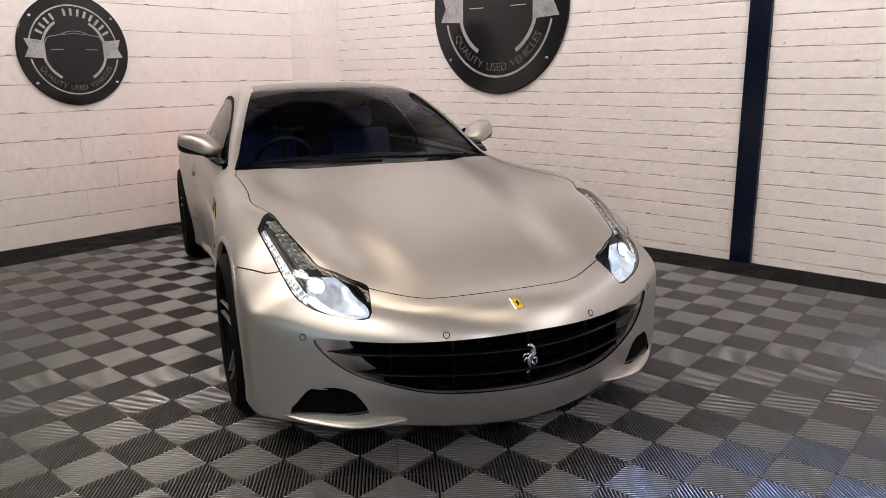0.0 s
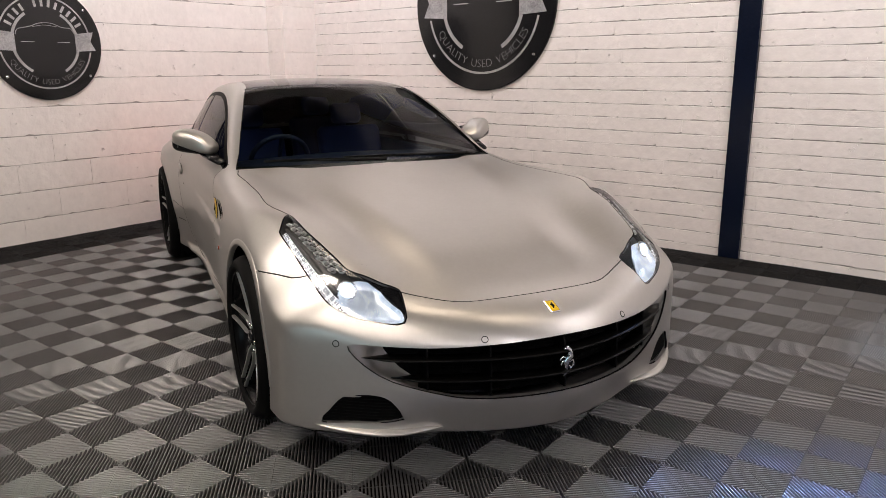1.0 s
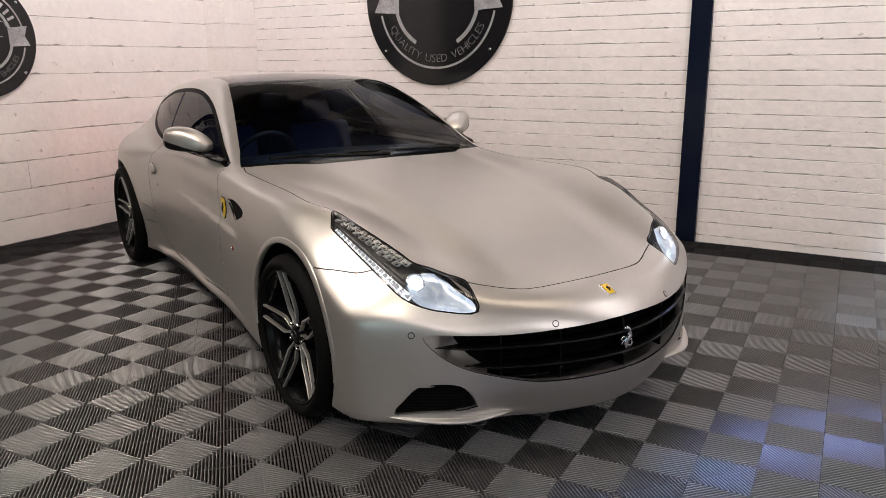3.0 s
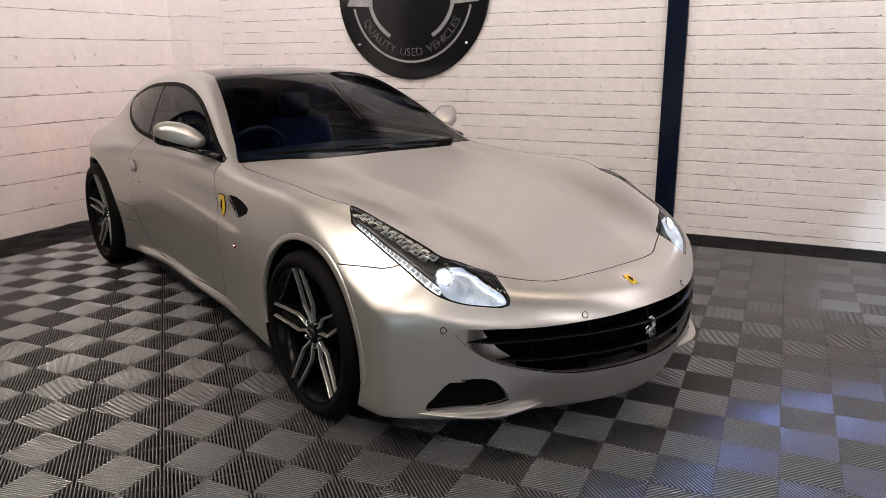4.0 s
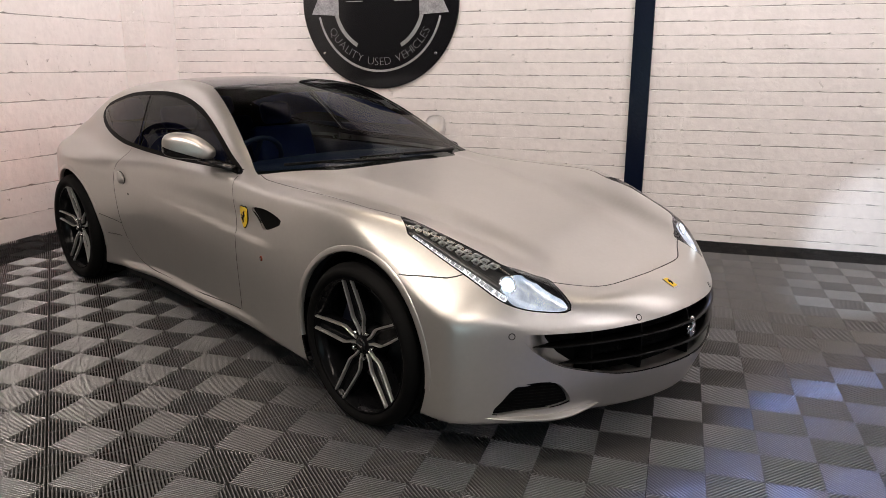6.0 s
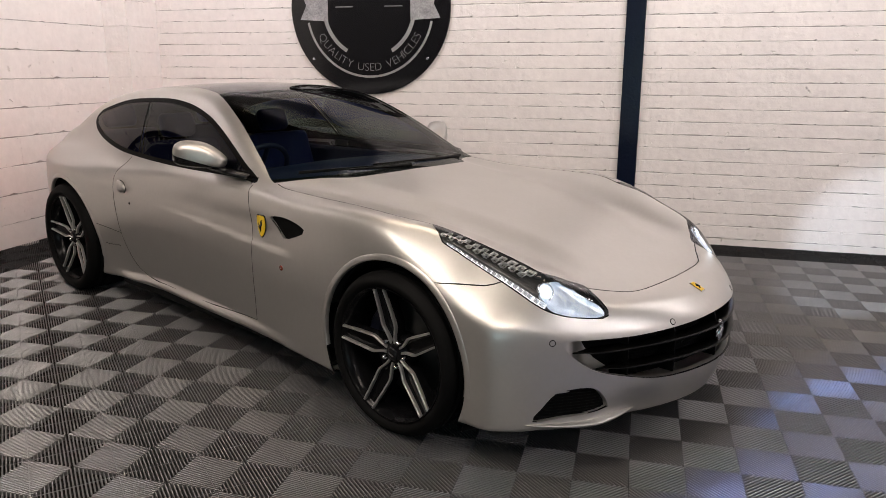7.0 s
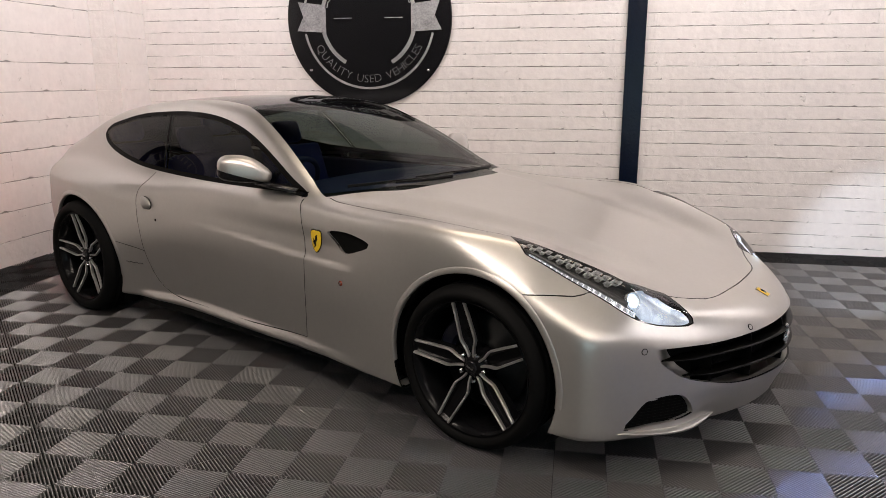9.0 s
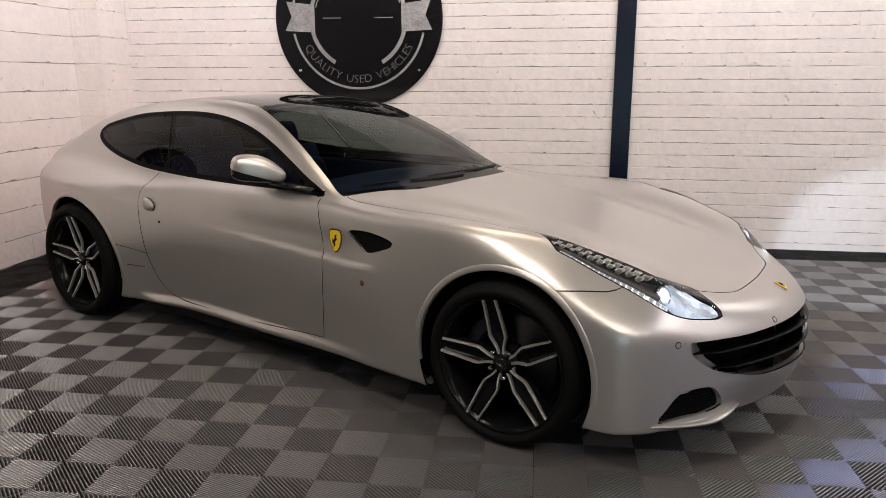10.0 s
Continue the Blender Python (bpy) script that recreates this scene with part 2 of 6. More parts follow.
def f_lower(x, y, z):
    ay = np.abs(y)
    c, f = top_c(x), top_f(x)
    w = np.clip(ay / 0.76, 0, 1.3)
    top = c + (f - c) * w ** 2.1
    # the raised middle of the bonnet and the hollow beside it
    ridge = 0.30 + 0.16 * ease(x, 0.6, -0.9)
    fade = ease(x, 0.75, 0.3)
    top = top + 0.015 * fade * ease(ay, ridge + 0.10, ridge - 0.04) - 0.020 * fade * bump(ay, ridge + 0.16, 0.09)
    side = half_w(x) - low_in(x) * ease(z, 0.85, 0.10) ** 1.3 - 0.035 * ease(z, 0.42, 0.95)
    # flared sill below the door
    side = side + 0.026 * ease(z, 0.225, 0.180) * ease(x, -0.45, -1.5) * ease(x, -2.52, -2.3)
    # ledge of the haunch over the rear wheel
    side = side - 0.030 * ease(x, -2.25, -2.65) * ease(z, 0.745 + 0.07 * ease(x, -2.3, -3.1), 0.845 + 0.05 * ease(x, -2.3, -3.1))
    # hollow of the door below the crease that runs back from the wing vent
    crease = 0.63 + 0.02 * ease(x, -0.8, -2.2)
    door = ease(x, -0.75, -1.15) * ease(x, -2.5, -2.0)
    side = side - 0.003 * door * bump(z, crease - 0.13, 0.13) + 0.001 * door * bump(z, crease + 0.03, 0.07)
    # scallop that runs back from the wing vent between two lines
    z_low = 0.622 + 0.058 * ease(x, -0.75, -1.9)
    z_up = 0.785 + 0.025 * ease(x, -0.75, -1.15)
    t = (z - z_low) / (z_up - z_low)
    side = side - 0.013 * ease(x, -0.60, -0.80) * ease(x, -2.0, -1.1) * ease(t, -0.03, 0.16) * ease(t, 1.05, 0.45)
    nose = 0.972 - 0.543 * (ay * ay + 0.0006) ** 0.865 - 0.66 * smax(z - 0.500 - 0.07 * ease(ay, 0.58, 0.92), 0.0, 0.022) - 0.065 * ease(z, 0.34, 0.12) * ease(ay, 0.65, 0.40)
    tail = -3.94 + 0.5 * np.maximum(ay, 1e-6) ** 2.6 + 0.10 * np.clip(0.6 - z, 0, 1)
    a = smax((z - top) * 0.97, ay - side, 0.055 + 0.045 * ease(x, -0.5, 0.1) - 0.027 * ease(x, -2.2, -2.8))
    a = smax(a, 0.615 * ay + 0.788 * z - shoulder(x), 0.022)
    a = smax(a, x - nose, 0.045)
    a = smax(a, tail - x, 0.08)
    return smax(a, bottom(x) - z, 0.015)


def f_green(x, y, z):
    ay = np.abs(y)
    xi = x + 0.386 * y * y * ease(x, -2.4, -1.5)
    top = roof_p(xi) - 0.035 * (ay / 0.6) ** 2.2 * ease(x, -1.2, -1.9)
    side = green_w(x) - 0.45 * smax(z - 0.91, -0.025, 0.02) - 0.36 * np.clip(z - 0.91, 0, 1) ** 2
    a = smax((z - top) * 0.9, ay - side, 0.03)
    return smax(a, 0.6 - z, 0.02)


def f_car(x, y, z):
    return smin(f_lower(x, y, z), f_green(x, y, z), 0.035 + 0.025 * ease(x, -2.2, -3.0))


def skin():
    """The whole right half of the skin as a grid of points, found along rays from the car's spine."""
    n_mid, n_fan = 190, 56
    ox = np.concatenate([np.full(n_fan, 0.15), np.linspace(0.15, -3.2, n_mid), np.full(n_fan // 2, -3.2)])
    az = np.concatenate([np.linspace(0, 90, n_fan, endpoint=False), np.full(n_mid, 90), np.linspace(90, 180, n_fan // 2 + 1)[1:]])
    el = np.concatenate([np.linspace(-38, 20, 62, endpoint=False), np.linspace(20, 64, 62, endpoint=False), np.linspace(64, 90, 24)])
    a, e = np.radians(az)[:, None], np.radians(el)[None, :]
    oz = 0.5
    dx, dy, dz = np.cos(a) * np.cos(e), -np.sin(a) * np.cos(e), np.sin(e) + 0 * a
    o = ox[:, None] + 0 * e
    lo, hi = np.full(dx.shape, 0.05), np.full(dx.shape, 1.6)
    for step in np.linspace(1.6, 0.1, 76):          # outermost crossing
        inside = (f_car(o + dx * step, dy * step, oz + dz * step) < 0) & (hi > 1.59)
        lo, hi = np.where(inside, step, lo), np.where(inside, step + 0.021, hi)
    for _ in range(22):
        mid = (lo + hi) / 2
        ins = f_car(o + dx * mid, dy * mid, oz + dz * mid) < 0
        lo, hi = np.where(ins, mid, lo), np.where(ins, hi, mid)
    return o + dx * lo, dy * lo, oz + dz * lo


SX, SY, SZ = skin()


# ---- cutting the skin into panels ----
class Cutter:
    """Right half of the skin as points and faces, cut along curves that are projected onto it."""

    def __init__(self):
        n, m = SX.shape
        self.co = [Vector(p) for p in zip(SX.ravel(), SY.ravel(), SZ.ravel())]
        self.faces = []
        weld, ids = {}, []
        for k, p in enumerate(self.co):
            ids.append(weld.setdefault((round(p.x, 5), round(p.y, 5), round(p.z, 5)), k))
        for i in range(n - 1):
            for j in range(m - 1):
                q = [ids[i * m + j], ids[i * m + j + 1], ids[(i + 1) * m + j + 1], ids[(i + 1) * m + j]]
                q = [v for k, v in enumerate(q) if v != q[k - 1]]
                if len(q) > 2:
                    self.faces.append(q)

    def cut(self, pts, e1, e2, where, closed=True):
        e1, e2 = Vector(e1), Vector(e2)
        us, vs = [p[0] for p in pts], [p[1] for p in pts]
        lo_u, hi_u, lo_v, hi_v = min(us) - 0.06, max(us) + 0.06, min(vs) - 0.06, max(vs) + 0.06
        xyz = np.array([p[:] for p in self.co])
        uv = {}
        cu, cv = xyz @ np.array(e1), xyz @ np.array(e2)
        near = (cu > lo_u) & (cu < hi_u) & (cv > lo_v) & (cv < hi_v)
        keep, pool = [], []
        for f in self.faces:
            if all(near[v] for v in f) and where(self.co[f[0]]):
                pool.append(f)
            else:
                keep.append(f)

        def at(v):
            if v not in uv:
                uv[v] = (self.co[v].dot(e1), self.co[v].dot(e2))
            return uv[v]
        for k in range(len(pts) if closed else len(pts) - 1):
            a, b = pts[k], pts[(k + 1) % len(pts)]
            dx, dy = b[0] - a[0], b[1] - a[1]
            size = math.hypot(dx, dy)
            if size < 1e-6:
                continue
            dx, dy, r = dx / size, dy / size, 0.003
            bu0, bu1, bv0, bv1 = min(a[0], b[0]) - r, max(a[0], b[0]) + r, min(a[1], b[1]) - r, max(a[1], b[1]) + r
            made, fresh = {}, []
            for f in pool:
                q = [at(v) for v in f]
                if max(p[0] for p in q) < bu0 or min(p[0] for p in q) > bu1 or max(p[1] for p in q) < bv0 or min(p[1] for p in q) > bv1:
                    fresh.append(f)
                    continue
                h = [(p[1] - a[1]) * dx - (p[0] - a[0]) * dy for p in q]
                h = [0.0 if abs(x) < 2e-5 else x for x in h]
                if min(h) >= 0 or max(h) <= 0:
                    fresh.append(f)
                    continue
                l, m = [], []
                for i in range(len(f)):
                    v, w, hv, hw = f[i], f[(i + 1) % len(f)], h[i], h[(i + 1) % len(f)]
                    if hv >= 0:
                        l.append(v)
                    if hv <= 0:
                        m.append(v)
                    if hv * hw < 0:
                        key = (min(v, w), max(v, w))
                        if key not in made:
                            t = hv / (hv - hw)
                            self.co.append(self.co[v].lerp(self.co[w], t))
                            made[key] = len(self.co) - 1
                        l.append(made[key])
                        m.append(made[key])
                fresh += [g for g in (l, m) if len(g) > 2]
            pool = fresh
        self.faces = keep + pool


def smooth_path(pts, step=0.02, closed=False):
    """Catmull-Rom curve through the points, in even steps."""
    p = [Vector(q) for q in pts]
    n, out = len(p), []
    for i in range(n if closed else n - 1):
        p0 = p[(i - 1) % n] if closed or i else p[0]
        p1, p2 = p[i], p[(i + 1) % n]
        p3 = p[(i + 2) % n] if closed or i + 2 < n else p[-1]
        k = max(1, int((p2 - p1).length / step))
        for j in range(k):
            t = j / k
            out.append(0.5 * (2 * p1 + (p2 - p0) * t + (2 * p0 - 5 * p1 + 4 * p2 - p3) * t * t + (3 * p1 - p0 - 3 * p2 + p3) * t ** 3))
    if not closed:
        out.append(p[-1])
    return out


def strip(path, w):
    """Closed outline of a band of width w along a path."""
    l, r = [], []
    for i, p in enumerate(path):
        d = (path[min(i + 1, len(path) - 1)] - path[max(i - 1, 0)]).normalized()
        q = Vector((-d.y, d.x)) * w / 2
        l.append(p + q)
        r.append(p - q)
    return l + r[::-1]


def inset(path, w):
    """A closed path moved inwards by w."""
    n = len(path)
    area = sum(path[i].x * path[(i + 1) % n].y - path[(i + 1) % n].x * path[i].y for i in range(n))
    s = 1 if area > 0 else -1
    out = []
    for i in range(n):
        d = (path[(i + 1) % n] - path[i - 1]).normalized()
        out.append(path[i] + s * Vector((-d.y, d.x)) * w)
    return out


def inside(poly, u, v):
    """Which of the points (u, v) lie in the closed outline."""
    px, py = np.array([p[0] for p in poly]), np.array([p[1] for p in poly])
    res = np.zeros(u.shape, bool)
    for i in range(len(px)):
        x0, y0, x1, y1 = px[i - 1], py[i - 1], px[i], py[i]
        if y0 == y1:
            continue
        c = ((y0 > v) != (y1 > v)) & (u < (x1 - x0) * (v - y0) / (y1 - y0) + x0)
        res ^= c
    return res


SIDE, TOPV, FRONT = ((1, 0, 0), (0, 0, 1)), ((1, 0, 0), (0, 1, 0)), ((0, 1, 0), (0, 0, 1))
lamp_axis = Vector((0.50, -0.45, 0.74)).normalized()
lamp_e1 = Vector((0, 0, 1)).cross(lamp_axis).normalized()
LAMPV = (tuple(lamp_e1), tuple(lamp_axis.cross(lamp_e1)))


def on_lamp(p):
    return Vector((Vector(p).dot(Vector(LAMPV[0])), Vector(p).dot(Vector(LAMPV[1]))))


def circle(cx, cz, r, n=72):
    return [Vector((cx + r * math.cos(2 * math.pi * i / n), cz + r * math.sin(2 * math.pi * i / n))) for i in range(n)]


ARCH_F, ARCH_R = circle(0, 0.33, 0.392), circle(-WB, 0.345, 0.405)
side_window = smooth_path([(-1.03, 0.905), (-1.21, 0.914), (-1.66, 0.917), (-1.93, 0.922), (-2.22, 0.932), (-2.50, 0.950), (-2.84, 0.997), (-3.06, 1.045),
                           (-3.165, 1.09), (-3.175, 1.125), (-3.125, 1.158), (-2.76, 1.230), (-2.44, 1.256), (-2.16, 1.262), (-1.95, 1.249), (-1.775, 1.221), (-1.615, 1.179), (-1.465, 1.121), (-1.32, 1.053), (-1.185, 0.983)], 0.03, True)
side_glass = inset(side_window, 0.022)
glass_split = strip([Vector((-2.19, 0.90)), Vector((-2.30, 1.10)), Vector((-2.42, 1.30))], 0.012)
screen = smooth_path([(-0.75, 0.905), (-0.707, 0.97), (-0.674, 1.04), (-0.634, 1.118), (-0.587, 1.20), (-0.550, 1.258), (-0.520, 1.292)], 0.03) \
    + smooth_path([(-0.47, 1.302), (-0.3, 1.311), (-0.1, 1.315), (0.05, 1.316)], 0.04) + [Vector((0.05, 0.923))] + smooth_path([(0.0, 0.923), (-0.43, 0.917), (-0.70, 0.907)], 0.04)
roof_black = smooth_path([(-1.66, -0.527), (-1.89, -0.488), (-2.38, -0.445), (-2.80, -0.415), (-2.98, -0.36), (-3.05, -0.2), (-3.07, 0.02)], 0.04) + [Vector((-1.5, 0.02)), Vector((-1.5, -0.527))]
bonnet_edge = [(-0.93, -0.742), (-0.865, -0.757), (-0.667, -0.752), (-0.363, -0.765), (-0.08, -0.787), (0.068, -0.739), (0.235, -0.716), (0.36, -0.688), (0.452, -0.667), (0.515, -0.650), (0.552, -0.599), (0.590, -0.548), (0.621, -0.497)]
bonnet_front = [(0.621, -0.497), (0.66, -0.421), (0.695, -0.362), (0.718, -0.318), (0.729, -0.285), (0.737, -0.24), (0.745, -0.14), (0.752, 0.03)]
bonnet_line = smooth_path(bonnet_edge, 0.04) + smooth_path(bonnet_front, 0.04)[1:]
bonnet = bonnet_line + [Vector((-1.3, 0.03)), Vector((-1.3, -0.70))]
lamp = smooth_path([on_lamp(p) for p in ((0.068, -0.735, 0.846), (0.235, -0.714, 0.812), (0.36, -0.686, 0.775), (0.452, -0.665, 0.745), (0.515, -0.648, 0.723), (0.55, -0.597, 0.705), (0.589, -0.547, 0.683), (0.619, -0.500, 0.664), (0.690, -0.513, 0.641),
                                         (0.737, -0.520, 0.597), (0.745, -0.531, 0.578), (0.735, -0.555, 0.570), (0.700, -0.606, 0.573), (0.650, -0.671, 0.581), (0.600, -0.719, 0.598), (0.554, -0.747, 0.624), (0.490, -0.766, 0.664), (0.336, -0.786, 0.732),
                                         (0.244, -0.800, 0.774), (0.173, -0.806, 0.803), (0.145, -0.790, 0.825))], 0.02, True)
lamp_lens = inset(lamp, 0.005)
door_front = smooth_path([(-1.035, 0.895), (-1.008, 0.845), (-0.987, 0.757), (-0.974, 0.63), (-0.982, 0.464), (-1.010, 0.225)], 0.03)
door_rest = smooth_path([(-1.010, 0.225), (-1.49, 0.205), (-1.757, 0.203), (-2.10, 0.210), (-2.225, 0.24), (-2.30, 0.312), (-2.345, 0.44), (-2.362, 0.58), (-2.376, 0.715), (-2.372, 0.825), (-2.29, 0.925)], 0.03)
door_line = door_front + door_rest[1:]
door = door_line + [Vector((-2.2, 0.97)), Vector((-1.1, 0.97))]
seam_front = smooth_path([(0.15, 0.655), (0.195, 0.668), (0.225, 0.677), (0.30, 0.679), (0.391, 0.677), (0.415, 0.683), (0.436, 0.692), (0.47, 0.712)], 0.03)
seam_rear = smooth_path([(-2.62, 0.505), (-2.45, 0.484), (-2.345, 0.468)], 0.05)
grille = smooth_path([(0.03, 0.508), (-0.09, 0.507), (-0.29, 0.4995), (-0.463, 0.493), (-0.588, 0.495), (-0.694, 0.499)], 0.03) \
    + smooth_path([(-0.710, 0.490), (-0.706, 0.473), (-0.664, 0.422), (-0.583, 0.368), (-0.428, 0.323), (-0.335, 0.308), (-0.215, 0.305), (0.03, 0.309)], 0.03)
low_vent = smooth_path([(-0.795, 0.200), (-0.768, 0.252), (-0.730, 0.302), (-0.681, 0.315), (-0.627, 0.315), (-0.589, 0.298), (-0.555, 0.250), (-0.545, 0.225), (-0.582, 0.216), (-0.697, 0.207)], 0.02, True)
wing_vent = smooth_path([(-0.815, 0.773), (-0.80, 0.783), (-0.70, 0.788), (-0.60, 0.775), (-0.545, 0.757), (-0.555, 0.737), (-0.66, 0.699), (-0.705, 0.692), (-0.722, 0.700), (-0.765, 0.735)], 0.015, True)

right = lambda c: c.y < -0.3
cutter = Cutter()
for path, view, where in ((ARCH_F, SIDE, lambda c: c.y < -0.5), (ARCH_R, SIDE, lambda c: c.y < -0.5), (side_window, SIDE, right), (side_glass, SIDE, right), (glass_split, SIDE, right),
                          (screen, FRONT, lambda c: -2.1 < c.x < -0.6 and c.z > 0.88), (roof_black, TOPV, lambda c: c.z > 1.15),
                          (strip(bonnet_line, 0.0045), TOPV, lambda c: c.z > 0.5), (lamp, LAMPV, lambda c: c.x > -0.1 and c.z > 0.5), (lamp_lens, LAMPV, lambda c: c.x > -0.1 and c.z > 0.5),
                          (strip(door_line, 0.0042), SIDE, right), (strip(seam_front, 0.004), SIDE, right), (strip(seam_rear, 0.004), SIDE, right),
                          (grille, FRONT, lambda c: c.x > 0.4), (low_vent, FRONT, lambda c: c.x > 0.4), (wing_vent, SIDE, right),
                          ([Vector((-2.6, 0.205)), Vector((-0.3, 0.205))], SIDE, right)):
    cutter.cut(path, *view, where, closed=len(path) > 2)

def gradient(p, h=1e-3):
    """Outward unit normals of the skin's field at the points p, and the field's steepness."""
    g = np.stack([f_car(p[:, 0] + h * (k == 0), p[:, 1] + h * (k == 1), p[:, 2] + h * (k == 2)) - f_car(p[:, 0] - h * (k == 0), p[:, 1] - h * (k == 1), p[:, 2] - h * (k == 2)) for k in range(3)], -1) / (2 * h)
    size = np.maximum(np.linalg.norm(g, axis=-1, keepdims=True), 1e-6)
    return g / size, size


XYZ = np.array([p[:] for p in cutter.co])
for _ in range(2):
    gn, gs = gradient(XYZ)
    step = np.clip(f_car(*XYZ.T)[:, None] / gs, -0.004, 0.004) * gn
    step[np.abs(XYZ[:, 1]) < 1e-5, 1] = 0
    XYZ -= step
SKIN_N = gradient(XYZ)[0]
SKIN_N[np.abs(XYZ[:, 1]) < 1e-5, 1] = 0
cutter.co = [Vector(p) for p in XYZ]
faces = cutter.faces
C = np.array([sum((cutter.co[v] for v in f), Vector()) / len(f) for f in faces])
cx, cy, cz = C.T
lu, lv = C @ np.array(LAMPV[0]), C @ np.array(LAMPV[1])
kind = np.full(len(faces), "rear_quarter", dtype=object)
side_on = cy < -0.3
kind[(cz > 0.9) & (cx < -0.9)] = "roof_shell"
kind[(cz < 0.93) & (cx > -1.0)] = "front_wing"
kind[(cz > 0.9) & (cx < -0.8) & (cx > -1.4) & (cy < -0.3)] = "roof_shell"
kind[(cz < 0.925) & (cx < -2.29)] = "rear_quarter"
kind[(cz < 0.9) & (cx < -1.0) & (cx > -2.36)] = "door"
kind[(cz < 0.205) & (cx < -0.42) & (cx > -2.56)] = "side_skirt"
bump_side = np.interp(cx, [0.15, 0.195, 0.225, 0.30, 0.391, 0.415, 0.436, 0.47, 0.55], [0.655, 0.668, 0.677, 0.679, 0.677, 0.683, 0.692, 0.712, 0.95])
front_area = (cx > 0.15) & ((cz < bump_side) | (cx > 0.6))
kind[front_area] = "front_bumper"
kind[inside(bonnet, cx, cy) & (cz > 0.5) & (cx > -1.2)] = "bonnet"
kind[side_on & inside(door, cx, cz) & (cz > 0.205)] = "door"
kind[inside(screen, cy, cz) & (cx < -0.6) & (cx > -2.1)] = "windscreen"
kind[inside(roof_black, cx, cy) & (cz > 1.15) & (kind != "windscreen")] = "roof_panel"
kind[side_on & inside(side_window, cx, cz)] = "window_trim"
g = side_on & inside(side_glass, cx, cz)
kind[g & (cx > np.interp(cz, [0.9, 1.1, 1.3], [-2.19, -2.30, -2.42]))] = "door_glass"
kind[g & (cx <= np.interp(cz, [0.9, 1.1, 1.3], [-2.19, -2.30, -2.42]))] = "quarter_glass"
kind[g & inside(glass_split, cx, cz)] = "window_trim"
kind[inside(lamp, lu, lv) & (cx > -0.1) & (cz > 0.5) & (cy < -0.4)] = "lamp_rim"
kind[inside(lamp_lens, lu, lv) & (cx > -0.1) & (cz > 0.5) & (cy < -0.4)] = "lamp_lens"
for path, u, v, ok in ((ARCH_F, cx, cz, cy < -0.5), (ARCH_R, cx, cz, cy < -0.5), (grille, cy, cz, cx > 0.4), (low_vent, cy, cz, cx > 0.4), (wing_vent, cx, cz, side_on),
                       (strip(door_line, 0.0042), cx, cz, side_on & (kind != "window_trim") & (kind != "side_skirt")), (strip(seam_front, 0.004), cx, cz, (cy < -0.74) & (kind != "lamp_lens") & (kind != "lamp_rim")),
                       (strip(seam_rear, 0.004), cx, cz, side_on), (strip(bonnet_line, 0.0045), cx, cy, (cz > 0.5) & (kind != "lamp_lens"))):
    kind[inside(path, u, v) & ok] = "open"
kind[(kind == "bonnet") & (cx < -0.7) & (f_green(cx, cy, cz) < 0.0)] = "open"


def panel(names, mirror=False, both=False, push=0.0):
    """Points, normals and faces of these kinds; mirrored to the left side, or both halves welded at the middle."""
    pts, nrm, fcs, made = [], [], [], {}
    picked = [f for f, k in zip(faces, kind) if k in names]
    for s in ((1, -1) if both else ((-1,) if mirror else (1,))):
        for f in picked:
            vs = []
            for v in f:
                key = (v, 0 if both and abs(XYZ[v][1]) < 1e-5 else s)
                if key not in made:
                    made[key] = len(pts)
                    q, n = XYZ[v] + SKIN_N[v] * push, SKIN_N[v]
                    pts.append((q[0], q[1] * s, q[2]))
                    nrm.append((n[0], n[1] * s, n[2]))
                vs.append(made[key])
            if len(set(vs)) > 2:
                fcs.append(vs[::s])
    return pts, nrm, fcs


car = new("sports_car")
car.matrix_world = CAR
tagged(car, "satin silver grand tourer with black roof and headlights on", "car")


